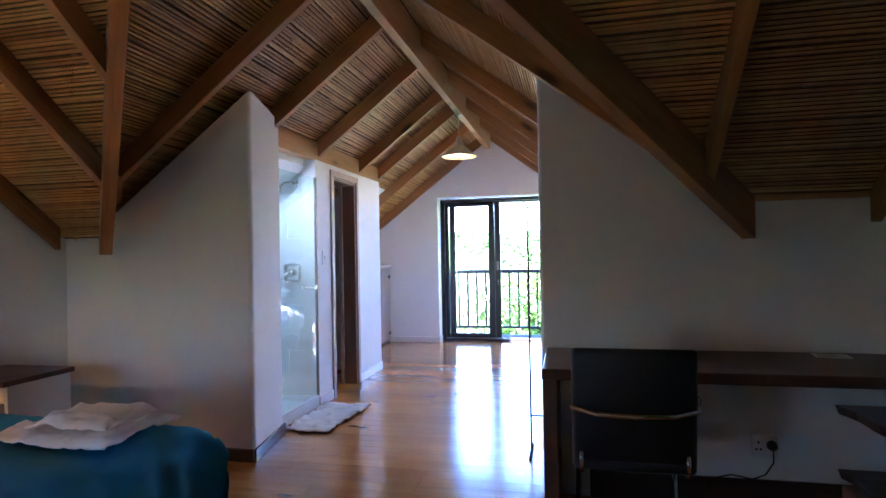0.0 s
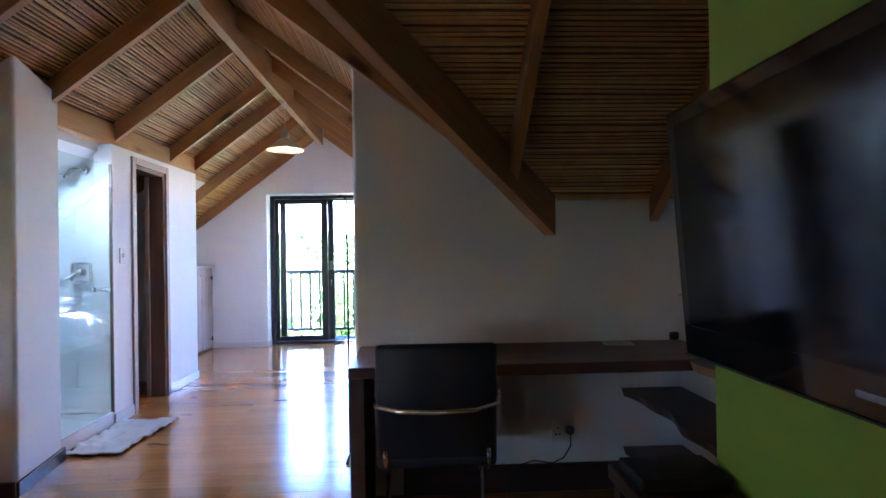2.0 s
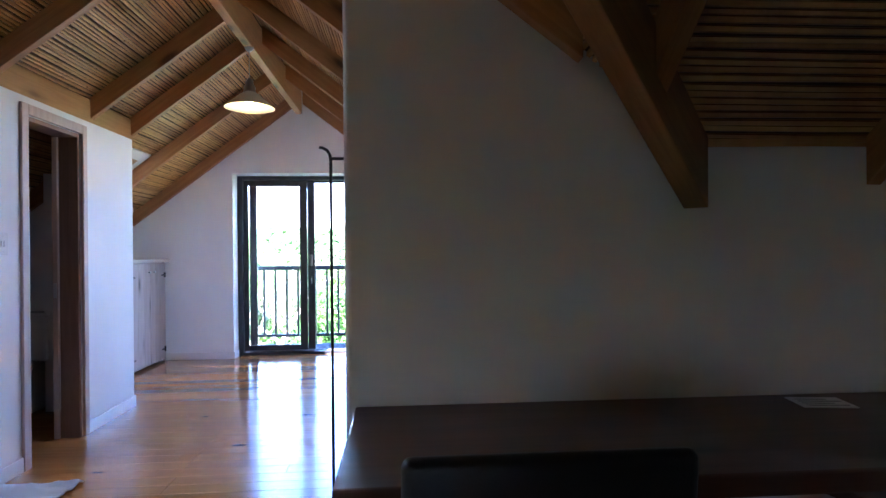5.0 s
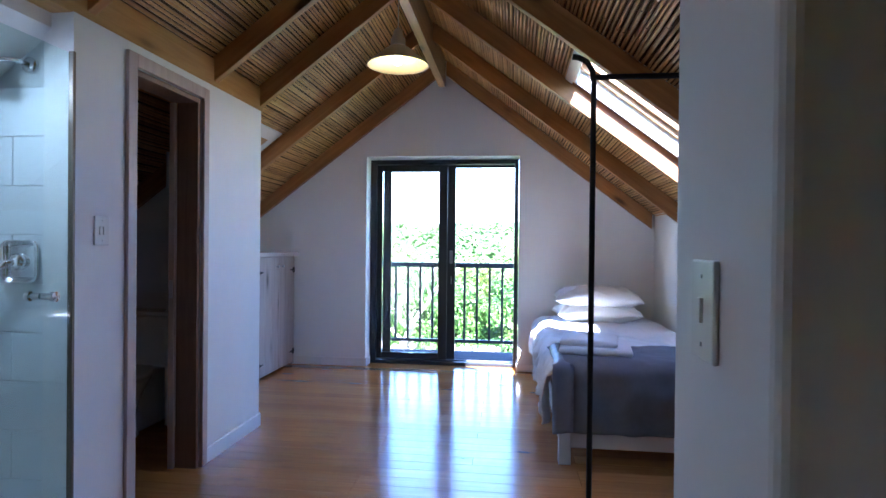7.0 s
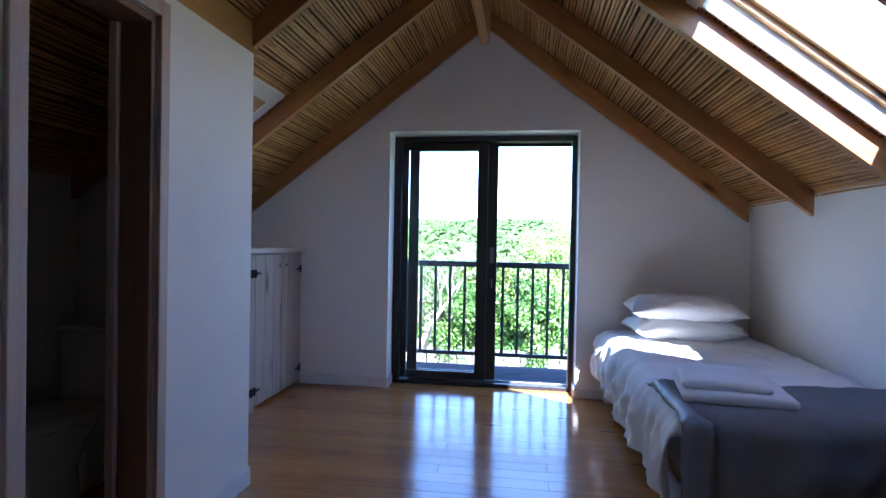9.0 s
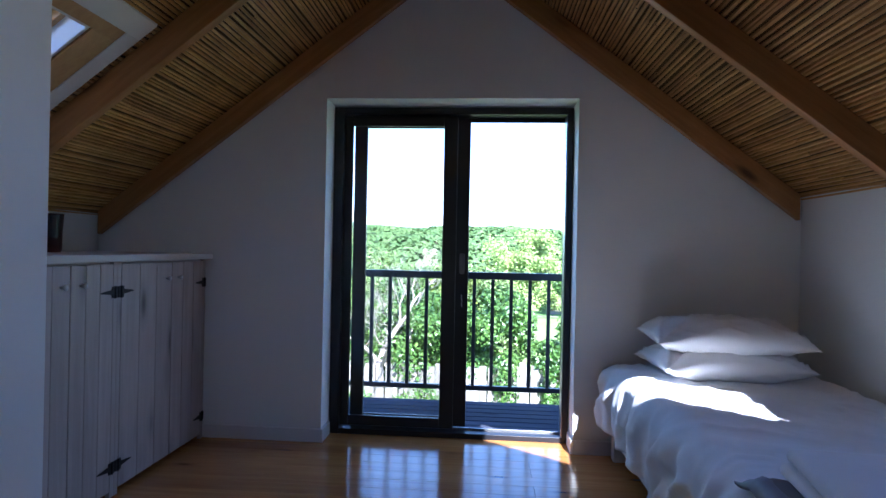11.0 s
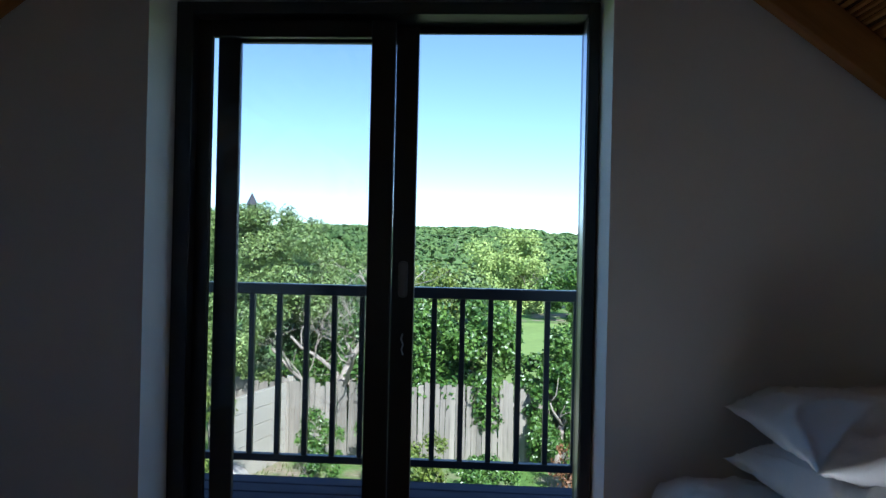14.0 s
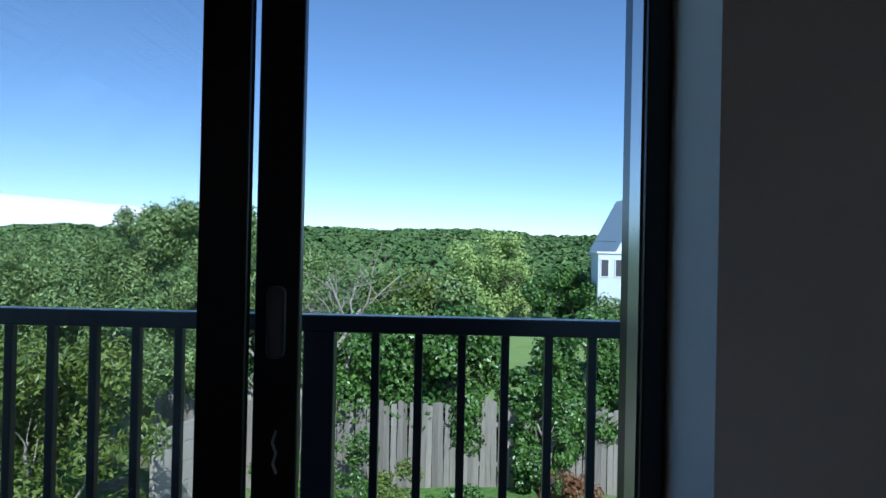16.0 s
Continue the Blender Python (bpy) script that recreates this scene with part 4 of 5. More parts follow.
for sx in (-1, 1):
    for yy in (B0 + 0.01, B1 - 0.06):
        part("leg", box(sx * (BW - 0.035) - 0.035, sx * (BW - 0.035) + 0.035, yy - 0.035, yy + 0.035, 0.0, 0.28, 0.006), M_BEDW, bed)
duvet = tagged(link("duvet", draped(1.760, 2.875, 5.60, 7.93, 0.588, (0.32, 0.02, 0.03, 0.0), 3, r=0.10, wob=0.010, fold=0.034, step=0.015, crease=0.017), M_DUVET, smooth=True), "creased white cotton duvet hanging over the bed side", "duvet")
throw = tagged(link("throw_blanket", draped(1.765, 2.885, 5.505, 6.14, 0.618, (0.0, 0.02, 0.38, 0.0), 8, r=0.08, wob=0.012, fold=0.024, step=0.022, crease=0.010), M_GREY, smooth=True), "dark grey woven throw across the foot of the bed", "blanket")
part("hem", draped(1.762, 1.87, 5.501, 6.144, 0.622, (0.0, 0.0, 0.38, 0.0), 8, r=0.08, wob=0.012, fold=0.024, step=0.022, crease=0.010), M_GREYHEM, throw, "satin hem band", smooth=True)
for k, (x, y, z, rx, rz, w, s) in enumerate(((2.29, 7.61, 0.672, 0, 3, 0.76, 11), (2.30, 7.63, 0.805, 2, -2, 0.78, 12))):
    ob = link("pillow", pillow_mesh(w, 0.52, 0.20, s), M_PILLOW, smooth=True)
    ob.matrix_basis = pose(x, y, z, rx, 0, rz)
    tagged(ob, ("lower" if k == 0 else "upper") + " plump white pillow at the head of the bed", "pillow", "pillows on the bed")
for x, y, z, w, d, rz, s in ((2.05, 5.86, 0.622, 0.43, 0.45, -8, 4), (2.01, 5.88, 0.668, 0.345, 0.39, -10, 6)):
    ob = link("folded_towel", folded_towel(w, d, 1, 0.046 if s == 4 else 0.038, s), M_TOWEL, smooth=True)
    ob.matrix_basis = pose(x, y, z, 0, 0, rz)
    tagged(ob, "folded white towel stacked on the grey throw", "towel", "folded towels on the bed")

# double bed in the cross wing
bed2 = thing("double_bed", -0.55, 1.22, 0, "low double bed with its foot towards the passage", "bed")
part("base", box(-0.94, 0.70, -0.72, 0.66, 0.08, 0.30, 0.01), M_BEDW, bed2)
part("mattress", box(-0.95, 0.72, -0.74, 0.67, 0.30, 0.52, 0.05, 3), M_BEIGE, bed2)
for sx in (-0.88, 0.64):
    for sy in (-0.66, 0.62):
        part("leg", box(sx - 0.03, sx + 0.03, sy - 0.03, sy + 0.03, 0, 0.08, 0.004), M_BEDW, bed2)
tagged(link("sheet", draped(-1.49, 0.0, 0.47, 1.95, 0.548, (0.0, 0.0, 0.2, 0.2), 21, r=0.06, wob=0.014), M_BEIGE, smooth=True), "beige cotton bed cover", "bed cover")
tagged(link("throw_blanket", draped(-0.95, 0.25, 0.44, 1.96, 0.575, (0.0, 0.44, 0.44, 0.44), 23, r=0.14, wob=0.022, fold=0.024, crease=0.01), M_BLUE, smooth=True), "turquoise fleece blanket over the foot of the bed", "blanket")
own = draped(-0.44, 0.16, 1.45, 1.88, 0.622, (0.02, 0.02, 0.02, 0.02), 31, r=0.035, wob=0.030, fold=0.02, step=0.012, crease=0.022)
ob = tagged(link("crumpled_towel", own, M_TOWEL, smooth=True), "white towel dropped in loose folds on the blanket", "towel")
own = draped(-0.30, 0.08, 1.55, 1.84, 0.662, (0.02, 0.02, 0.02, 0.02), 33, r=0.035, wob=0.036, fold=0.02, step=0.012, crease=0.026)
part("fold", own, M_TOWEL, ob, smooth=True)
ob = link("pillow", pillow_mesh(0.62, 0.5, 0.16, 41), M_BEIGE, smooth=True)
ob.matrix_basis = pose(-1.14, 1.5, 0.64, 0, 0, 90)
tagged(ob, "beige pillow at the head of the double bed", "pillow", "bed pillows")
ns = thing("bedside_table", -1.26, 2.26, 0, "white bedside table with a dark wooden top", "bedside table")
part("top", box(-0.255, 0.255, -0.24, 0.22, 0.655, 0.685, 0.006), M_DESK, ns, "dark wooden top")
part("side", box(-0.24, -0.215, -0.2, 0.2, 0.0, 0.655, 0.003), M_BEDW, ns)
part("side", box(0.215, 0.24, -0.2, 0.2, 0.0, 0.655, 0.003), M_BEDW, ns)
part("back", box(-0.215, 0.215, 0.18, 0.2, 0.0, 0.655, 0.003), M_BEDW, ns)
part("rail", box(-0.215, 0.215, -0.2, -0.18, 0.56, 0.655, 0.003), M_BEDW, ns)
part("shelf", box(-0.215, 0.215, -0.2, 0.18, 0.25, 0.275, 0.003), M_BEDW, ns)

# unseen lamp, added for the warm light on the left wall and ceiling
wl = thing("unseen_lamp", X_WEST, 1.22, 1.28, "added warm lamp over the bed head, out of view", "wall lamp")
part("back_plate", lathe([(0.05, 0.0), (0.048, 0.012), (0.0, 0.014)], 20, m=Matrix.Rotation(radians(90), 4, "Y")), M_STEEL, wl)
part("arm", tube([(0.01, 0, 0), (0.08, 0, 0.0), (0.10, 0, 0.03)], 0.008, 8), M_STEEL, wl)
part("bulb", lathe([(0.012, 0.03), (0.03, 0.06), (0.034, 0.085), (0.02, 0.115), (0.0, 0.12)], 16, m=Matrix.Translation((0.10, 0, 0))), glowing("added_lamp_glow", (1.0, 0.50, 0.17), 8.0), wl, "warm glowing bulb")
part("shade", lathe([(0.055, 0.15), (0.095, 0.02), (0.098, 0.02), (0.058, 0.151)], 24, m=Matrix.Translation((0.10, 0, 0))), M_BEIGE, wl)

# ---- desk and shelves ----
desk = thing("desk", 2.7, 2.5, 0, "long dark wooden wall desk with a thick top", "desk")
part("top", box(-0.87, 0.70, -0.32, 0.272, 0.755, 0.805, 0.006), M_DESK, desk)
part("side_panel", box(-0.865, -0.80, -0.30, 0.268, 0.0, 0.755, 0.005), M_DESK, desk)


def live_shelf(z, t, x0, y0, label):
    """A thick plank along the east wall whose front edge keeps the wavy line of the tree."""
    own, edge = bmesh.new(), bmesh.new()
    n = 26
    lo, hi = [], []
    for i in range(n + 1):
        y = y0 + (PY0 - 0.004 - y0) * i / n
        w = x0 + 0.02 * math.sin(y * 7 + z * 20) + 0.012 * math.sin(y * 17 + z)
        lo.append((own.verts.new((w + 0.015, y, z)), own.verts.new((X_EAST - 0.002, y, z))))
        hi.append((own.verts.new((w, y, z + t)), own.verts.new((X_EAST - 0.002, y, z + t))))
    for i in range(n):
        own.faces.new((hi[i][0], hi[i][1], hi[i + 1][1], hi[i + 1][0]))
        own.faces.new((lo[i][0], lo[i + 1][0], lo[i + 1][1], lo[i][1]))
        edge.faces.new([edge.verts.new(v.co) for v in (lo[i][0], hi[i][0], hi[i + 1][0], lo[i + 1][0])])
        own.faces.new((lo[i][1], lo[i + 1][1], hi[i + 1][1], hi[i][1]))
    for i in (0, n):
        own.faces.new((lo[i][0], lo[i][1], hi[i][1], hi[i][0]))
    bmesh.ops.recalc_face_normals(own, faces=own.faces)
    bmesh.ops.remove_doubles(edge, verts=edge.verts, dist=1e-5)
    sh = tagged(new("wall_shelf"), label, "shelf", "plank shelves")
    part("board", own, M_DESK, sh)
    part("front_edge", edge, M_EDGE if z > 0.7 else M_DESK, sh, "wavy raw bark-side edge" if z > 0.7 else "")


live_shelf(0.762, 0.04, 3.36, 1.0, "live-edge wooden plank shelf joining the desk")
live_shelf(0.50, 0.045, 3.27, 1.0, "dark wooden plank shelf below the desk")
live_shelf(0.18, 0.045, 3.27, 1.0, "dark wooden plank shelf near the floor")
bm = box(X_EAST - 0.006, X_EAST - 0.001, 1.0, PY0 - 0.003, 1.048, 1.052, 0.001)
structure("trim_east", bm, M_GREYTXT, "thin grey joint line across the white panel", "trim")
sheet = tagged(link("paper_sheet", box(-0.075, 0.075, -0.055, 0.055, 0, 0.003, 0.0005), M_PAPER), "printed white card lying on the desk", "paper")
sheet.matrix_basis = pose(3.19, 2.66, 0.806, 0, 0, -8)
for i in range(4):
    part("print_bar", box(-0.06, 0.06 - 0.03 * (i % 2), -0.040 + i * 0.022, -0.032 + i * 0.022, 0.003, 0.0036), M_GREYTXT, sheet)
ob = tagged(link("desk_gadget", box(-0.025, 0.025, -0.012, 0.012, 0, 0.045, 0.010, 3), M_DARKP, smooth=True), "small dark plastic gadget at the back of the desk", "gadget")
ob.matrix_basis = pose(3.53, 2.74, 0.806)

# ---- chair ----
chair = thing("office_chair", 2.21, 2.08, 0, "black leather chair with a chrome tube frame", "chair")
own = box(-0.246, 0.246, -0.022, 0.022, -0.262, 0.258, 0.02, 3)
for v in own.verts:
    v.co.y += 0.035 * (v.co.x / 0.246) ** 2
b_ = part("backrest", own, M_LEATHER, chair, smooth=True)
b_.matrix_basis = pose(0, -0.10, 0.675, 7, 0, 0)
part("seat", box(-0.235, 0.235, -0.07, 0.40, 0.42, 0.475, 0.022, 3), M_LEATHER, chair, smooth=True)
part("chrome_band", tube([(-0.25, -0.02, 0.69), (-0.245, -0.085, 0.685), (-0.15, -0.135, 0.675), (0.0, -0.148, 0.672), (0.15, -0.135, 0.675), (0.245, -0.085, 0.685), (0.262, -0.02, 0.715), (0.262, 0.08, 0.72)], 0.011, 10), M_CHROME, chair, "chrome band behind the backrest", smooth=True)
for s in (-1, 1):
    part("leg", tube([(s * 0.22, 0.36, 0.42), (s * 0.225, 0.37, 0.05), (s * 0.225, 0.33, 0.012), (s * 0.225, -0.12, 0.012)], 0.0115, 10), M_CHROME, chair, smooth=True)
    part("back_tube", tube([(s * 0.21, 0.3, 0.415), (s * 0.21, -0.04, 0.41), (s * 0.21, -0.062, 0.44), (s * 0.21, -0.066, 0.50)], 0.0105, 10), M_CHROME, chair, smooth=True)
part("cross_tube", tube([(-0.225, -0.12, 0.012), (0.225, -0.12, 0.012)], 0.0115, 10), M_CHROME, chair, smooth=True)

# ---- television and the shelf below it ----
tv = thing("television", 2.81, 0.60, 1.34, "large black flat television mounted on the green wall", "television")
tv.matrix_basis = pose(2.81, 0.60, 1.34, 0, -4, 0)
part("cabinet", box(0.0, 0.045, -0.53, 0.53, -0.315, 0.31, 0.008), M_TVB, tv)
part("screen", box(-0.003, 0.002, -0.485, 0.485, -0.235, 0.27, 0.0015), M_TVS, tv, "dark glossy screen")
part("trim_strip", box(-0.004, 0.001, -0.528, 0.528, -0.314, -0.310, 0.001), M_DARKP, tv)
part("maker_mark", box(-0.0035, 0.001, -0.125, -0.055, -0.280, -0.268, 0.002), M_GREYTXT, tv, "plain silver mark")
part("mount", box(0.045, 0.098, -0.18, 0.18, -0.14, 0.14, 0.005), M_DARKP, tv)
con = thing("media_shelf", 2.79, 0.55, 0, "reddish brown wooden side table below the television", "side table")
part("top", box(-0.13, 0.125, -0.70, 0.70, 0.665, 0.705, 0.005), M_DESK, con)
for yy in (-0.66, 0.66):
    part("side_panel", box(-0.12, 0.12, yy - 0.02, yy + 0.02, 0, 0.665, 0.004), M_DESK, con)
part("shelf", box(-0.12, 0.12, -0.64, 0.64, 0.25, 0.28, 0.004), M_DESK, con)
dec = thing("set_top_box", 2.79, 1.12, 0.705, "black decoder box on the side table", "decoder")
part("case", box(-0.115, 0.115, -0.085, 0.085, 0.004, 0.034, 0.006), M_DARKP, dec)
for sx in (-0.095, 0.095):
    for sy in (-0.065, 0.065):
        part("foot", box(sx - 0.01, sx + 0.01, sy - 0.01, sy + 0.01, 0, 0.006, 0.001), M_DARKP, dec)

# ---- cupboard by the gable ----
CXF = -0.77
TOPZ = 1.182


def board_door(parent, y0, y1, hinge_y, knob_y):
    """A ledged door of upright boards with two iron strap hinges and a knob."""
    n = 3
    d = part("door", box(CXF - 0.022, CXF - 0.018, y0 + 0.002, y1 - 0.002, 0.03, TOPZ - 0.045), M_CABW, parent)
    w = (y1 - y0 - 0.004) / n
    for i in range(n):
        ya = y0 + 0.002 + i * w
        part("board", box(CXF - 0.018, CXF, ya + 0.0012, ya + w - 0.0012, 0.03, TOPZ - 0.045, 0.003), M_CABW, d)
    s = 1 if hinge_y < (y0 + y1) / 2 else -1
    for z in (0.145, 1.0):
        own = prism([(hinge_y, z - 0.028), (hinge_y + s * 0.014, z - 0.028), (hinge_y + s * 0.016, z - 0.012), (hinge_y + s * 0.085, z - 0.004), (hinge_y + s * 0.10, z), (hinge_y + s * 0.085, z + 0.004), (hinge_y + s * 0.016, z + 0.012), (hinge_y + s * 0.014, z + 0.028), (hinge_y, z + 0.028)], "x", CXF, CXF + 0.005)
        box(CXF - 0.001, CXF + 0.005, hinge_y - s * 0.02 - 0.008, hinge_y - s * 0.02 + 0.008, z - 0.028, z + 0.028, 0.001, 1, own)
        rod(own, (CXF + 0.006, hinge_y - s * 0.006, z - 0.03), (CXF + 0.006, hinge_y - s * 0.006, z + 0.03), 0.005)
        part("strap_hinge", own, M_IRON, d, "black iron strap hinge")
    own = lathe([(0.006, 0), (0.006, 0.012), (0.014, 0.02), (0.014, 0.026), (0.0, 0.03)], 14, m=Matrix.Translation((CXF, knob_y, 1.045)) @ Matrix.Rotation(radians(90), 4, "Y"))
    part("knob", own, M_STEEL, d, "small metal knob", smooth=True)


for y0, y1, label in ((7.10, 7.985, "limewashed board cupboard with iron strap hinges in the corner"), (6.43, 7.10, "limewashed board cupboard unit beside the bathroom")):
    cup = new("cupboard")
    tagged(cup, label, "cupboard", "limewashed cupboards")
    own = box(XW + 0.005, CXF - 0.024, y0 + 0.001, y1, 0.03, TOPZ - 0.03)
    part("carcass", own, M_CABW, cup)
    part("face_frame", box(CXF - 0.024, CXF - 0.001, y0, y0 + 0.03, 0.0, TOPZ - 0.03, 0.002), M_CABW, cup)
    part("face_frame", box(CXF - 0.024, CXF - 0.001, y1 - 0.03, y1, 0.0, TOPZ - 0.03, 0.002), M_CABW, cup)
    mid_y = 7.59 if y1 > 7.5 else 6.78
    board_door(cup, y0 + 0.03, mid_y, y0 + 0.03, mid_y - 0.06)
    board_door(cup, mid_y, y1 - 0.03, y1 - 0.03, mid_y + 0.06)
own = box(XW + 0.004, CXF + 0.045, 6.425, 7.993, TOPZ - 0.034, TOPZ + 0.002, 0.006)
tagged(link("worktop", own, M_CABT), "limewashed wooden top along the cupboards", "worktop")
own = lathe([(0.0, 0.0), (0.058, 0.0), (0.064, 0.012), (0.066, 0.10), (0.070, 0.185), (0.072, 0.198), (0.069, 0.199), (0.062, 0.10), (0.059, 0.022), (0.0, 0.018)], 36)
vase = link("glass_vase", own, M_PURPLE, smooth=True)
vase.matrix_basis = pose(-1.22, 7.2, TOPZ + 0.002)
tagged(vase, "dark red-brown glass vase on the cupboard top", "vase")

# ---- toilet ----
wc = thing("toilet", -1.03, 5.58, 0, "white porcelain toilet with closed lid", "toilet")
own = lathe([(0.13, 0.0), (0.12, 0.05), (0.11, 0.16), (0.15, 0.28), (0.19, 0.36), (0.195, 0.39), (0.0, 0.392)], 28)
bmesh.ops.transform(own, matrix=Matrix.Diagonal((1, 1.3, 1, 1)), verts=own.verts)
part("bowl", own, M_PORC, wc, smooth=True)
own = lathe([(0.198, 0.394), (0.202, 0.41), (0.198, 0.425), (0.15, 0.436), (0.0, 0.44)], 28)
bmesh.ops.transform(own, matrix=Matrix.Diagonal((1, 1.28, 1, 1)), verts=own.verts)
part("lid", own, M_PLASTIC, wc, smooth=True)
part("cistern", box(-0.19, 0.19, 0.27, 0.44, 0.40, 0.76, 0.03, 3), M_PORC, wc)
part("cistern_lid", box(-0.2, 0.2, 0.26, 0.45, 0.76, 0.79, 0.01, 2), M_PORC, wc)
part("pedestal", box(-0.1, 0.1, 0.1, 0.43, 0.0, 0.42, 0.03, 3), M_PORC, wc)

# ---- bath mat ----
own = draped(-0.20, 0.19, 3.54, 4.32, 0.018, (0, 0, 0, 0), 51, r=0.008, wob=0.02, step=0.016, crease=0.03)
for v in own.verts:
    v.co.z = max(0.003, v.co.z + 0.02 * max(0, noise.noise(Vector((v.co.x * 8, v.co.y * 5, 2)))))
    v.co.x += 0.10 * (v.co.y - 3.9) * (v.co.x + 0.1) * 3 + 0.03 * noise.noise(Vector((0, v.co.y * 6, 1)))
    v.co.y += 0.05 * noise.noise(Vector((v.co.x * 7, 0, 4)))
tagged(link("bath_mat", own, M_MAT, smooth=True), "rumpled white towelling mat on the floor before the shower", "bath mat")

# ---- clothes rail ----
rail = thing("clothes_rail", 1.69, 3.40, 0, "slim black iron clothes rail beside the partition wall", "clothes rail")
part("post", tube([(0, 0, 0.02), (0, 0, 1.625), (-0.003, 0, 1.650), (-0.014, 0, 1.668), (-0.032, 0, 1.678), (-0.045, 0, 1.680)], 0.0062, 10), M_IRON, rail, smooth=True)
part("post", tube([(0.95, 0, 0.02), (0.95, 0, 1.625), (0.953, 0, 1.650), (0.964, 0, 1.668), (0.982, 0, 1.678), (0.995, 0, 1.680)], 0.0062, 10), M_IRON, rail, smooth=True)
part("hanging_bar", tube([(0, 0, 1.635), (0.95, 0, 1.635)], 0.0062, 10), M_IRON, rail, smooth=True)
part("lower_bar", tube([(0, 0, 0.25), (0.95, 0, 0.25)], 0.0055, 10), M_IRON, rail, smooth=True)
for x in (0, 0.95):
    part("foot", tube([(x, -0.16, 0.008), (x, -0.12, 0.02), (x, 0.12, 0.02), (x, 0.16, 0.008)], 0.008, 8), M_IRON, rail, smooth=True)

# ---- console with baskets, salt lamp ----
cons = thing("console_table", 2.70, 4.965, 0, "dark wooden console with woven drawers against the knee wall", "console table")
part("top", box(-0.20, 0.195, -0.56, 0.56, 0.76, 0.785, 0.004), M_CONSOLE, cons)
for sy in (-0.53, 0.0, 0.53):
    part("upright", box(-0.19, -0.15, sy - 0.02, sy + 0.02, 0.56 if sy == 0 else 0.0, 0.76, 0.003), M_CONSOLE, cons)
for sy in (-0.53, 0.53):
    part("leg", box(0.15, 0.19, sy - 0.02, sy + 0.02, 0.0, 0.76, 0.003), M_CONSOLE, cons)
part("rail", box(-0.19, -0.155, -0.51, 0.51, 0.525, 0.56, 0.003), M_CONSOLE, cons)
part("bottom_board", box(-0.15, 0.19, -0.51, 0.51, 0.535, 0.55, 0.002), M_CONSOLE, cons)
part("shelf", box(-0.19, 0.19, -0.55, 0.55, 0.20, 0.23, 0.003), M_CONSOLE, cons)


def basket(cy, w, z0, h):
    bk = part("basket", box(-0.160, 0.15, cy - w / 2 + 0.01, cy + w / 2 - 0.01, z0 + 0.004, z0 + h * 0.97, 0.006), M_WICKER, cons, "dark woven drawer basket")
    own = bmesh.new()
    cols, rows = 15, 15
    for r in range(rows):
        z = z0 + h * (r + 0.6) / (rows + 0.2)
        if 9 <= r <= 11:
            segs = ((0, cols // 2 - 1), (cols // 2 + 2, cols))
        else:
            segs = ((0, cols),)
        for a, b in segs:
            pts = []
            for c in range(a * 3, b * 3 + 1):
                y = cy - w / 2 + 0.012 + (w - 0.024) * c / (cols * 3)
                pts.append((-0.168 + 0.006 * math.cos(math.pi * (c / 3.0) * 1.0 + (r % 2) * math.pi), y, z))
            tube(pts, h / rows * 0.40, 5, own)
    part("weave", own, M_WICKER, bk, smooth=True)


basket(0.265, 0.47, 0.562, 0.19)
basket(-0.265, 0.47, 0.562, 0.19)
own = bmesh.new()
bmesh.ops.create_icosphere(own, subdivisions=4, radius=1.0)
for v in own.verts:
    z = v.co.z
    taper = 1.0 - 0.42 * max(0.0, z) ** 1.2
    k = 1 + 0.16 * noise.noise(v.co * 1.6 + Vector((4, 1, 7))) + 0.05 * noise.noise(v.co * 5)
    v.co = Vector((v.co.x * 0.073 * taper * k - 0.012 * max(0.0, z), v.co.y * 0.073 * taper * k, max(-0.098, z * 0.118 * k) + 0.112))
salt = new("salt_lamp")
salt.matrix_basis = pose(2.765, 5.26, 0.785) @ Matrix.Scale(1.32, 4)
tagged(salt, "rough orange salt rock lamp on a wooden base", "lamp")
part("rock", own, M_SALT, salt)
part("base", lathe([(0.062, 0.0), (0.064, 0.012), (0.058, 0.02), (0.0, 0.02)], 24), M_CONSOLE, salt)

# ---- balcony ----
deck = tagged(link("balcony_deck", box(-1.6, 3.2, 8.32, 9.36, -0.16, -0.085), M_DECK), "weathered grey plank balcony deck", "deck", kind="structure")
plank_me = None
yy = 8.315
while yy < 9.33:
    if plank_me is None:
        ob = link("plank", box(-2.4, 2.4, 0, 0.100, -0.03, 0, 0.004, 1), M_DECK, deck)
        plank_me = ob.data
    else:
        ob = new("plank", plank_me)
        ob.parent = deck
    ob.matrix_basis = pose(0.8, yy, -0.05)
    yy += 0.113
balu = thing("balcony_railing", 0.788, 9.24, -0.05, "black painted balcony railing with square balusters", "railing")
part("top_rail", box(-2.3, 2.3, -0.035, 0.035, 1.045, 1.105, 0.006), M_BLACKF, balu)
part("bottom_rail", box(-2.3, 2.3, -0.018, 0.018, 0.115, 0.155, 0.004), M_BLACKF, balu)
bal_me = None
xs_b = [-0.72 + 0.155 * i for i in range(-9, 5)] + [0.145 + 0.1545 * i for i in range(0, 14)]
for x in xs_b:
    if bal_me is None:
        ob = part("baluster", box(-0.0145, 0.0145, -0.0145, 0.0145, 0.155, 1.045, 0.002, 1), M_BLACKF, balu)
        bal_me = ob.data
    else:
        ob = new("baluster", bal_me)
        ob.parent = balu
    ob.matrix_basis = pose(x, 0, 0)
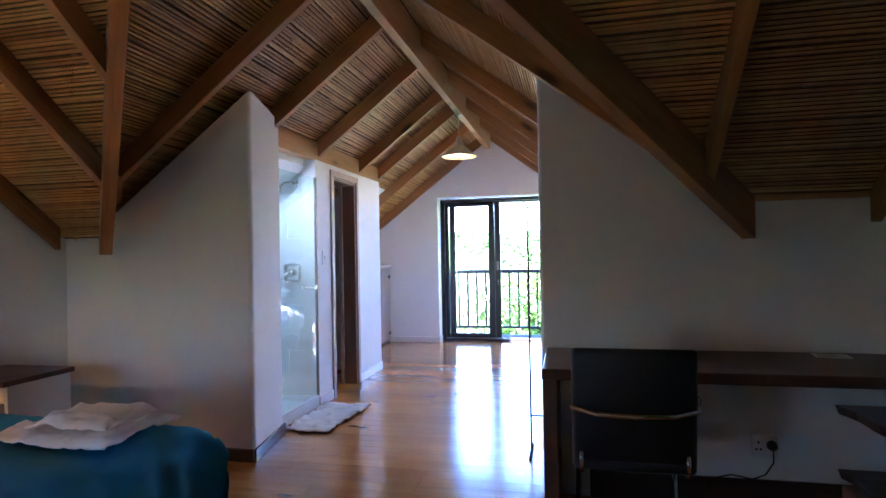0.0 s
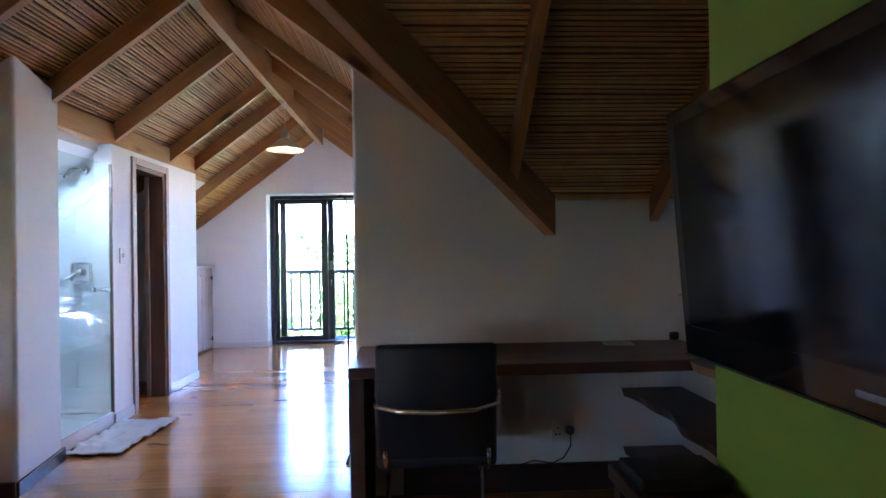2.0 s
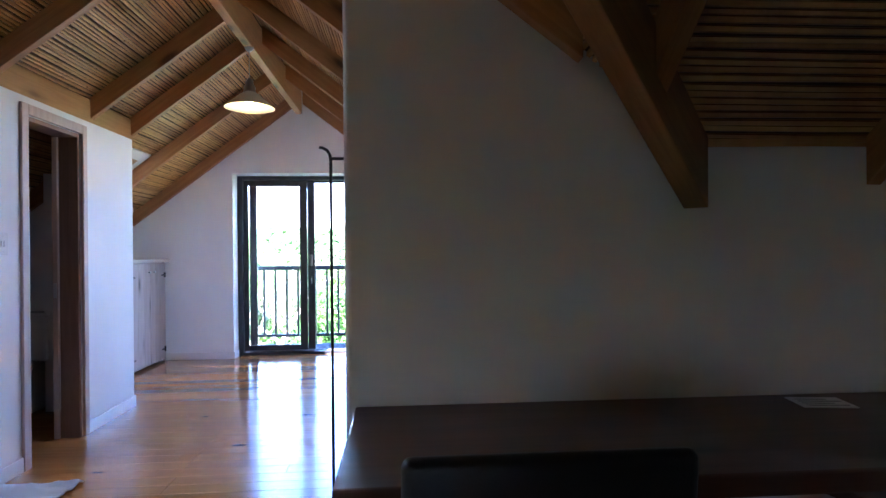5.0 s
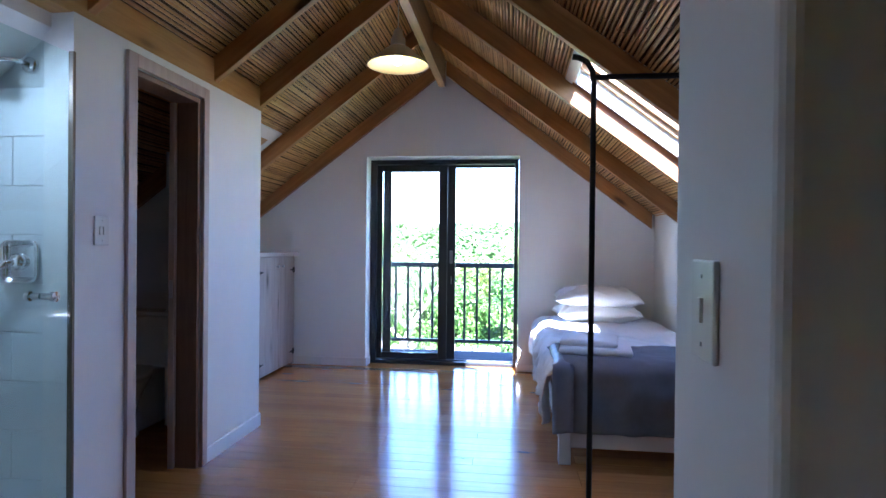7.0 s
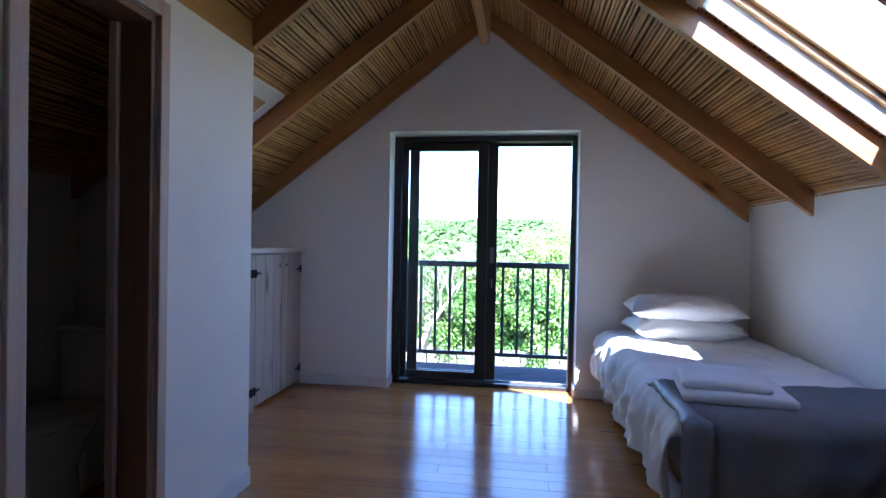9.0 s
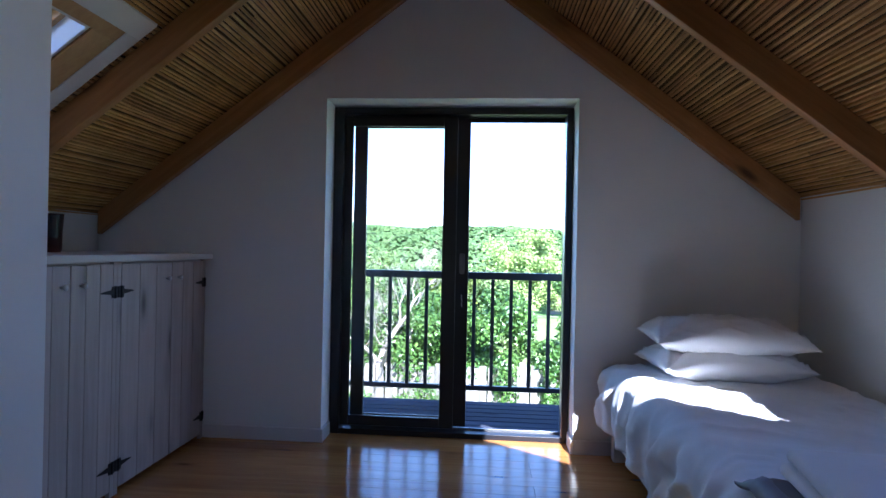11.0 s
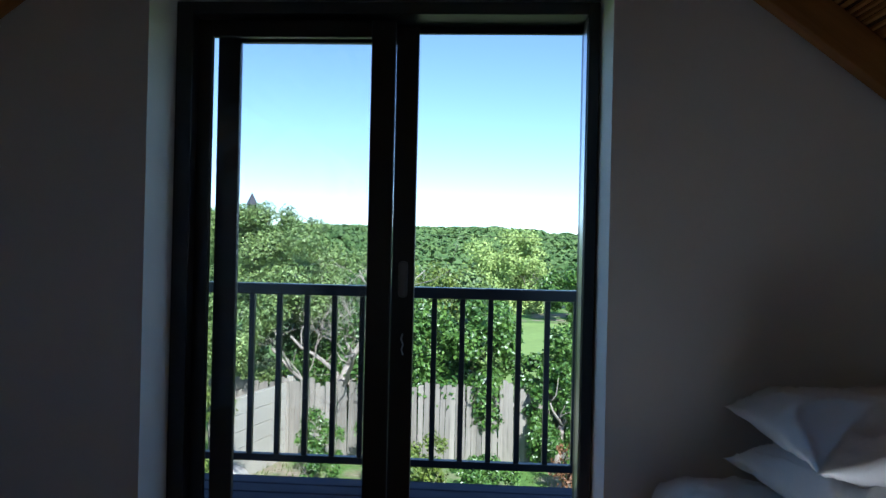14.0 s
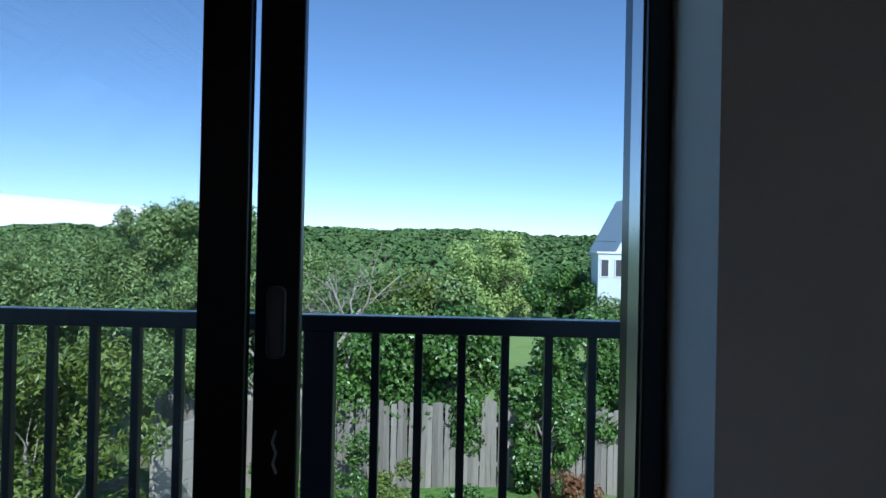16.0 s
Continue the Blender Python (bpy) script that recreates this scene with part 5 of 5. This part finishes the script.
for x in (-2.25, -0.055, 2.25):
    part("post", box(x - 0.055, x + 0.055, -0.03, 0.03, -0.1, 1.045, 0.005), M_BLACKF, balu)

# ---- outdoors ----
GZ = -2.9
own = bmesh.new()
bmesh.ops.create_grid(own, x_segments=120, y_segments=120, size=0.5)
for v in own.verts:
    u, w = v.co.x * 2, v.co.y * 2
    x = 400 * u * abs(u) ** 1.2
    y = 300 + (w * abs(w) ** 0.6) * 420
    rise = 8.4 / (1 + math.exp(-(y - 150) / 22.0)) * (0.95 + 0.09 * math.sin(x / 24 + 2.2) + 0.05 * math.sin(x / 9 + 1))
    v.co = Vector((x, y, GZ + 0.05 * noise.noise(Vector((x * 0.3, y * 0.3, 0))) + rise))
structure("ground", own, M_GROUND, "garden ground with grass, bare soil and distant rising land", "ground")
own = bmesh.new()
bmesh.ops.create_grid(own, x_segments=12, y_segments=12, size=0.5, matrix=Matrix.Translation((5.5, 31, GZ + 0.12)) @ Matrix.Diagonal((13, 16, 1, 1)))
structure("lawn", own, M_LAWN, "bright mown lawn beyond the hedge", "lawn")

fence = thing("garden_fence", 0, 17.3, GZ, "weathered grey upright slat fence across the garden", "fence")
rngf = random.Random(9)
x = -4.0
slats = []
for k in range(3):
    h = 1.50 + 0.06 * k
    slats.append(prism([(0, 0), (0.1, 0), (0.1, h - 0.02 * k), (0.05, h), (0, h - 0.01)], "y", -0.01, 0.01))
slat_me = []
while x < 11.0:
    k = rngf.randrange(3)
    if len(slat_me) <= k or slat_me[k] is None:
        while len(slat_me) <= k:
            slat_me.append(None)
        ob = link("slat", slats[k], M_FENCE, fence)
        slat_me[k] = ob.data
    else:
        ob = new("slat", slat_me[k])
        ob.parent = fence
    ob.matrix_basis = pose(x, 0.12 * math.sin(x * 0.8) + rngf.uniform(-0.012, 0.012), rngf.uniform(-0.05, 0.02), 0, rngf.uniform(-1.2, 1.2), rngf.uniform(-4, 4))
    x += rngf.uniform(0.098, 0.112)
for z in (0.4, 1.1):
    part("rail", box(-4.0, 11.0, 0.13, 0.19, z, z + 0.08, 0.005), M_FENCE, fence)
gwall = thing("garden_wall", -3.05, 15.5, GZ, "pale concrete panel garden wall beside the shrubs", "garden wall", rz=70)
for r in range(5):
    part("panel", box(0.06, 1.94, -0.03, 0.03, r * 0.3, r * 0.3 + 0.293, 0.006), M_CONC, gwall)
for xx in (0.0, 2.0):
    part("post", box(xx - 0.06, xx + 0.06, -0.07, 0.07, 0, 1.60, 0.01), M_CONC, gwall)


def leaves(count, size, spots, rng_, flat=0.55, long=1.5):
    """Many single leaves, each a bent pair of triangles, in clumps round the given spots (centre, radius)."""
    vs, fs = [], []
    wsum = [s[1] ** 2 for s in spots]
    for (c, r), m in zip(spots, wsum):
        n = max(4, int(count * m / sum(wsum)))
        for _ in range(n):
            d = Vector((rng_.gauss(0, 1), rng_.gauss(0, 1), rng_.gauss(0, 1))).normalized()
            p = Vector(c) + d * r * (rng_.random() ** 0.33) * rng_.uniform(0.75, 1.1)
            nrm = (d + Vector((rng_.uniform(-1, 1), rng_.uniform(-1, 1), rng_.uniform(-0.4, 1.2))) * 0.9).normalized()
            a = nrm.orthogonal().normalized()
            a.rotate(Matrix.Rotation(rng_.uniform(0, 6.28), 3, nrm))
            b = nrm.cross(a)
            s = size * rng_.uniform(0.6, 1.25)
            k = len(vs)
            vs += [p - a * s * long / 2, p + b * s * 0.5 + nrm * s * 0.12, p + a * s * long / 2, p - b * s * 0.5 + nrm * s * 0.12]
            fs += [(k, k + 1, k + 2), (k, k + 2, k + 3)]
    return vs, fs


def crown(parent, name, vs, fs, mat, kind=""):
    me = bpy.data.meshes.new(name)
    me.from_pydata([tuple(v) for v in vs], [], fs)
    me.materials.append(mat)
    ob = new(name, me)
    ob.parent = parent
    return ob


def limbs(rng_, base, height, spread, levels=3, bend=0.35, r0=0.09, n0=4):
    """Tapered trunk with branching limbs; returns the mesh and the tips."""
    own = bmesh.new()
    tips = []

    def grow(p, d, length, r, lev):
        pts, rad = [p.copy()], [r]
        n = 5
        for i in range(n):
            d = (d + Vector((rng_.uniform(-bend, bend), rng_.uniform(-bend, bend), rng_.uniform(-bend * 0.5, bend * 0.6)))).normalized()
            p = p + d * length / n
            pts.append(p.copy())
            rad.append(r * (1 - 0.55 * (i + 1) / n))
        tube(pts, rad, 7 if lev == 0 else 5, own)
        tips.append((p.copy(), lev))
        if lev < levels:
            for j in range(n0 if lev == 0 else 3):
                q = pts[rng_.randrange(2, n + 1)]
                dd = (d + Vector((rng_.uniform(-1, 1) * spread, rng_.uniform(-1, 1) * spread, rng_.uniform(-0.2, 0.7)))).normalized()
                grow(q, dd, length * rng_.uniform(0.5, 0.75), rad[-1] * rng_.uniform(0.6, 0.9), lev + 1)
    grow(Vector(base), Vector((0, 0, 1)), height, r0, 0)
    return own, tips


def tree(name, x, y, z, h, width, mat, label, cat, n, size, seed, trunk_h=0.4, clumps=26, low=0.35, depth=None, bark=M_BARK, r0=0.09, long=1.5, group="garden shrubs and trees"):
    g = random.Random(seed)
    t = thing(name, x, y, z, label, cat, group)
    own, tips = limbs(g, (0, 0, -0.1), h * trunk_h + 0.1, 0.9, 2, r0=r0)
    part("trunk", own, bark, t, smooth=True)
    spots = []
    dep = depth or width * 0.8
    n, size, clumps = int(n * 1.9), size * 0.76, int(clumps * 1.5)
    for _ in range(clumps):
        a, rr = g.uniform(0, 6.28), g.random() ** 0.5
        hz = g.uniform(low, 1.0)
        k = math.sqrt(max(0.05, 1 - ((hz - (0.5 + low / 2)) / (0.62 - low / 2 + 0.02)) ** 2)) if hz < 0.99 else 0.3
        cr = g.uniform(0.10, 0.21) * min(width, h)
        spots.append(((math.cos(a) * rr * k * width / 2, math.sin(a) * rr * k * dep / 2, hz * h - cr * 0.4), cr))
    vs, fs = leaves(n, size, spots, g, long=long)
    crown(t, "crown", vs, fs, mat)
    return t


# glossy hedge trees behind and over the fence
for k, (x, y, h, w, n) in enumerate(((-0.3, 18.5, 3.2, 2.8, 9000), (1.3, 18.3, 3.15, 1.9, 9000), (3.75, 18.2, 3.1, 2.0, 8000), (6.2, 18.4, 3.3, 2.6, 7000), (2.55, 18.1, 2.05, 1.1, 3500))):
    tree("shrub_tree", x, y, GZ, h, w, M_LEAFG, "dense glossy dark green shrub tree overhanging the fence", "tree", n, 0.085, 60 + k, trunk_h=0.3, low=0.28, clumps=34, depth=2.4)
tree("shrub", 2.85, 17.05, GZ, 2.3, 1.15, M_LEAFG, "glossy green climber hanging down the fence", "shrub", 4500, 0.07, 75, low=0.15, clumps=22, depth=0.7)
# olive-toned tangled tree with bare pale branches
t = thing("tangled_tree", -3.3, 18.6, GZ, "tangled olive-green tree with bare twisted pale branches", "tree", "garden shrubs and trees")
g = random.Random(77)
own, tips = limbs(g, (0.9, -0.6, -0.1), 2.4, 1.3, 4, bend=0.5, r0=0.19, n0=7)
part("trunk", own, M_BARK, t, smooth=True)
spots = []
for _ in range(90):
    sx_ = g.uniform(-2.7, 1.3)
    spots.append(((sx_, g.uniform(-0.6, 1.6), g.uniform(2.5 if sx_ > 0.1 else 0.9, 5.0 - 0.22 * abs(sx_ + 0.35) ** 1.6)), g.uniform(0.22, 0.5)))
for _ in range(34):
    spots.append(((g.uniform(-2.8, 0.5), g.uniform(-3.0, -0.5), g.uniform(2.1, 3.3)), g.uniform(0.18, 0.38)))
for _ in range(12):
    spots.append(((g.uniform(-2.5, -0.9), g.uniform(-0.5, 0.8), g.uniform(4.35, 4.9)), g.uniform(0.16, 0.30)))
for _ in range(9):
    spots.append(((g.uniform(-0.95, 0.2), g.uniform(-0.5, 0.8), g.uniform(4.65, 4.95)), g.uniform(0.22, 0.36)))
vs, fs = leaves(105000, 0.035, spots, g, long=2.3)
crown(t, "crown", vs, fs, M_LEAFO)
tree("shrub_tree", -6.9, 17.4, GZ, 4.15, 4.8, M_LEAFO, "tall grey-green shrub tree with fine leaves", "tree", 26000, 0.05, 81, trunk_h=0.45, low=0.3, clumps=40, long=2.2)
tree("shrub_tree", -10.5, 19.5, GZ, 4.1, 5.6, M_LEAFO, "tall grey-green shrub tree with fine leaves", "tree", 20000, 0.06, 82, trunk_h=0.45, low=0.25, clumps=40, long=2.0)
tree("shrub", -3.45, 13.9, GZ, 3.0, 2.1, M_LEAFY, "yellow-green long-leaved shrub before the wall", "shrub", 7000, 0.05, 83, low=0.1, clumps=20, long=2.8)
tree("shrub", -4.9, 14.9, GZ, 2.9, 1.8, M_LEAFY, "yellow-green long-leaved shrub before the wall", "shrub", 7000, 0.05, 84, low=0.1, clumps=20, long=2.8)
tree("shrub_tree", -2.9, 20.6, GZ, 3.1, 4.4, M_LEAFG, "dark green shrub tree behind the tangled tree", "tree", 9000, 0.08, 79, trunk_h=0.3, low=0.1, clumps=36, depth=1.6)
# bare grey thicket
t = thing("dead_bush", -1.9, 20.6, GZ, "bare grey dead bush of fine twigs", "bush", "garden shrubs and trees")
own, tips = limbs(random.Random(88), (0, 0, 0), 2.7, 1.5, 4, bend=0.5, r0=0.07, n0=8)
part("twigs", own, M_TWIG, t, smooth=True)
# middle distance
for k, (x, y, h, w, mat, lab) in enumerate((
        (0.2, 25.0, 3.6, 3.4, M_LEAFY, "yellow-brown green shrub tree in the middle distance"), (1.2, 24.6, 3.4, 2.2, M_LEAFO, "olive green shrub tree in the middle distance"),
        (7.2, 25.5, 2.8, 3.6, M_LEAFO, "olive green shrub tree in the middle distance"), (10.5, 27.0, 2.9, 5.0, M_LEAFG, "rounded green shrub tree beside the lawn"),
        (-1.8, 27.0, 3.4, 4.0, M_LEAFG, "green shrub tree in the middle distance"), (4.2, 46.0, 5.4, 6.5, M_LEAFP, "pale yellow-green broad tree standing over the others"),
        (12.0, 46.0, 4.0, 9.0, M_LEAFO, "low olive thicket in the middle distance"), (-5.0, 33.0, 4.2, 6.0, M_LEAFO, "olive green thicket in the middle distance"),
        (8.6, 40.5, 3.3, 6.5, M_LEAFG, "rounded green trees beyond the lawn"),
        (19.5, 44.0, 3.4, 9.0, M_LEAFG, "rounded green trees near the white house"), (-13.0, 30.0, 4.6, 9.0, M_LEAFO, "grey-green thicket in the middle distance"))):
    big = y > 40
    tree("distant_tree" if big else "shrub_tree", x, y, GZ, h, w, mat, lab, "tree", 9000, 0.11 if not big else 0.18, 100 + k, low=0.12, clumps=36, depth=3.0 if not big else 5.0)
# small bed plants at the foot of the fence
for k, (x, y, h, w, mat, lab) in enumerate((
        (0.5, 15.7, 1.0, 0.9, M_LEAFY, "leafy green garden shrub before the fence"), (1.5, 15.4, 0.8, 0.9, M_LEAFG, "leafy green garden shrub before the fence"),
        (3.2, 15.9, 1.0, 1.2, M_LEAFR, "rusty brown dry shrub before the fence"), (4.6, 15.2, 0.8, 1.1, M_LEAFY, "leafy green garden shrub before the fence"),
        (5.6, 15.9, 1.0, 1.0, M_LEAFS, "silver-green flowering shrub before the fence"), (2.3, 14.9, 0.5, 1.1, M_LEAFS, "silver-grey low garden plant"),
        (3.9, 14.5, 0.6, 1.2, M_LEAFG, "low green garden plant"), (0.9, 14.4, 0.45, 1.2, M_LEAFS, "silver-grey low garden plant"),
        (-1.5, 15.9, 1.3, 0.9, M_LEAFG, "leafy green garden shrub before the fence"), (-0.3, 16.2, 1.3, 1.0, M_LEAFG, "leafy green garden shrub before the fence"), (0.35, 14.9, 1.2, 0.8, M_LEAFY, "leafy green garden shrub before the fence"), (1.2, 14.7, 1.05, 0.8, M_LEAFG, "leafy green garden shrub before the fence"), (2.9, 14.3, 0.85, 0.9, M_LEAFS, "silver-green flowering shrub before the fence"), (2.1, 14.1, 0.7, 0.9, M_LEAFG, "low green garden plant"), (5.4, 14.2, 0.6, 1.3, M_LEAFY, "low green garden plant"))):
    tree("garden_plant", x, y, GZ, h, w, mat, lab, "plant", 1300, 0.055, 130 + k, low=0.1, clumps=14, r0=0.015, group="garden bed plants")
rngr = random.Random(3)
for k, (x, y, s) in enumerate(((-2.9, 15.7, 0.34), (-2.2, 15.2, 0.28), (2.7, 13.8, 0.25), (1.7, 13.6, 0.2), (-3.3, 14.8, 0.3), (4.3, 13.7, 0.2))):
    own = bmesh.new()
    bmesh.ops.create_icosphere(own, subdivisions=3, radius=s)
    for v in own.verts:
        v.co *= 1 + 0.35 * noise.noise(v.co * 3.2 + Vector((k * 7, 0, 0)))
        v.co.z *= 0.75
    ob = link("rock", own, M_ROCK)
    ob.matrix_basis = pose(x, y, GZ + s * 0.4, 0, 0, k * 50)
    tagged(ob, "pale garden rock half sunk in the soil", "rock", "garden rocks")
# grass tufts, nobody could count them
g = random.Random(17)
vs, fs = [], []
for _ in range(9000):
    x, y = g.uniform(-5, 8), g.uniform(12.2, 16.8)
    if noise.noise(Vector((x * 0.7, y * 0.7, 4))) < -0.05:
        continue
    h, a = g.uniform(0.05, 0.16), g.uniform(0, 6.28)
    k = len(vs)
    vs += [Vector((x, y, GZ - 0.02)), Vector((x + 0.02 * math.cos(a), y + 0.02 * math.sin(a), GZ - 0.02)), Vector((x + g.uniform(-0.06, 0.06), y + g.uniform(-0.06, 0.06), GZ + h))]
    fs.append((k, k + 1, k + 2))
me = bpy.data.meshes.new("grass")
me.from_pydata([tuple(v) for v in vs], [], fs)
me.materials.append(M_LEAFY)
tagged(new("grass", me), "uneven garden grass in tufts", "grass", kind="stuff")

# wooded hill


def hill_z(x, y):
    return GZ + 8.4 / (1 + math.exp(-(y - 150) / 22.0)) * (0.95 + 0.09 * math.sin(x / 24 + 2.2) + 0.05 * math.sin(x / 9 + 1))


g = random.Random(23)
vs, fs = [], []
for _ in range(4400):
    y = g.uniform(58, 215)
    x = (g.uniform(-0.75, 0.75)) * y + 2
    if 0.35 < (x - 2) / y and y < 75:
        continue
    c = Vector((x, y, hill_z(x, y) + g.uniform(0.3, 1.0)))
    r = g.uniform(1.2, 3.4) * (0.7 + y / 260)
    for _k in range(84):
        d = Vector((g.gauss(0, 1), g.gauss(0, 1), abs(g.gauss(0, 1)) * 0.9)).normalized()
        p = c + Vector((d.x * r, d.y * r, d.z * r * 0.75))
        a = d.orthogonal().normalized()
        a.rotate(Matrix.Rotation(g.uniform(0, 6.28), 3, d))
        b = d.cross(a)
        s = r * g.uniform(0.11, 0.23)
        k = len(vs)
        vs += [p - a * s - d * s * 0.4, p + b * s + d * s * 0.1, p + a * s - d * s * 0.3, p - b * s + d * s * 0.2]
        fs += [(k, k + 1, k + 2), (k, k + 2, k + 3)]
me = bpy.data.meshes.new("hill_woods")
me.from_pydata([tuple(v) for v in vs], [], fs)
me.materials.append(M_WOODS)
tagged(new("hill_woods", me), "dense dark green coastal woods covering the hill", "woods", kind="stuff")
# white dune far to the west
own = bmesh.new()
bmesh.ops.create_grid(own, x_segments=40, y_segments=20, size=0.5)
for v in own.verts:
    u, w = v.co.x + 0.5, v.co.y
    b = -1.25 + 0.85 * u                      # bearing from the balcony
    x, y = 1.2 + b * 208, 215 + 60 * w
    top = 22.0 - 15 * (b + 0.77) + 0.5 * noise.noise(Vector((b * 14, 0, 3)))
    v.co = Vector((x, y, GZ + top * math.exp(-(w * 2.2) ** 2) * min(1, (1 - u) / 0.12) ** 0.7))
structure("dune", own, M_SAND, "bright white sand dune on the horizon", "dune")
# tower with a pointed roof behind the trees
tw_ = thing("tower", -18.2, 56.0, GZ, "slim dark tower with a pointed slate roof behind the trees", "tower")
part("wall", box(-0.34, 0.34, -0.34, 0.34, 0, 7.75, 0.03), M_SLATE, tw_)
part("roof", lathe([(0.56, 7.75), (0.53, 7.8), (0.0, 8.85)], 4), M_SLATE, tw_)
part("window", box(-0.15, 0.15, -0.40, -0.36, 6.5, 7.1, 0.01), M_SLATE, tw_)
# white gabled house at the edge of the garden
hs = thing("house", 13.75, 39.0, GZ, "white gabled neighbouring house with dark windows", "house")
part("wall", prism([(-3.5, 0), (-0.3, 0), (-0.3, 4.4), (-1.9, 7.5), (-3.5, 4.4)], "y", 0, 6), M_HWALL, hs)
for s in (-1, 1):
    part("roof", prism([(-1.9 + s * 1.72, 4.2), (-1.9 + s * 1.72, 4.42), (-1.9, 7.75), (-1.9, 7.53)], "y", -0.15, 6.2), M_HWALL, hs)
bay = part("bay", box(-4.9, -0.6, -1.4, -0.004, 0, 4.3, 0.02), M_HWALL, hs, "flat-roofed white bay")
part("cornice", box(-4.98, -0.52, -1.48, -0.006, 4.3, 4.41, 0.01), M_TRIMW, bay)
for x in (-4.55, -3.8, -2.7, -1.6):
    wd = part("window", box(x - 0.24, x + 0.24, -1.45, -1.38, 3.05, 4.05, 0.01), M_TRIMW, hs)
    part("pane", box(x - 0.18, x + 0.18, -1.46, -1.45, 3.12, 3.98), M_SLATE, wd)
cab = thing("power_line", 0, 40, 2.1, "thin black overhead power line across the view", "cable")
part("wire", tube([(-30 + 8 * i, 0, 0.012 * (i - 4) ** 2) for i in range(9)], 0.012, 5), M_DARKP, cab)
for x in (-30, 34):
    part("pole", tube([(x, 0, -5.2), (x, 0, 0.6)], 0.09, 8), M_BARK, cab)

# ---- floor boards (last: many pieces) ----
floor = tagged(link("floor", box(X_WEST - 0.1, X_EAST + 0.1, RY - RUN - 0.1, 8.19, -0.06, -0.022), M_UNDER), "glossy varnished pine board floor", "floor", kind="structure")
rngp = random.Random(31)
shared = {}
y = RY - RUN
PW = 0.118
while y < 8.18:
    ex0, ex1 = (X_WEST, X_EAST) if y < 3.3 else (XL, XR)
    if y > 7.97:
        ex0, ex1 = OPL + 0.001, OPR - 0.001
    x = ex0
    first = True
    while x < ex1 - 0.01:
        L = rngp.choice((2.0, 2.6, 3.2)) if first else 6.0
        L = min(L, ex1 - x)
        key = round(L, 3)
        w = min(PW, 8.185 - y)
        if (key, round(w, 3)) in shared:
            ob = new("floorboard", shared[key, round(w, 3)])
            ob.parent = floor
        else:
            ob = link("floorboard", box(0, L - 0.001, 0, w - 0.0013, -0.022, 0, 0.0009, 1), M_FLOOR, floor)
            shared[key, round(w, 3)] = ob.data
        ob.matrix_basis = pose(x, y, 0)
        x += L
        first = False
    y += PW
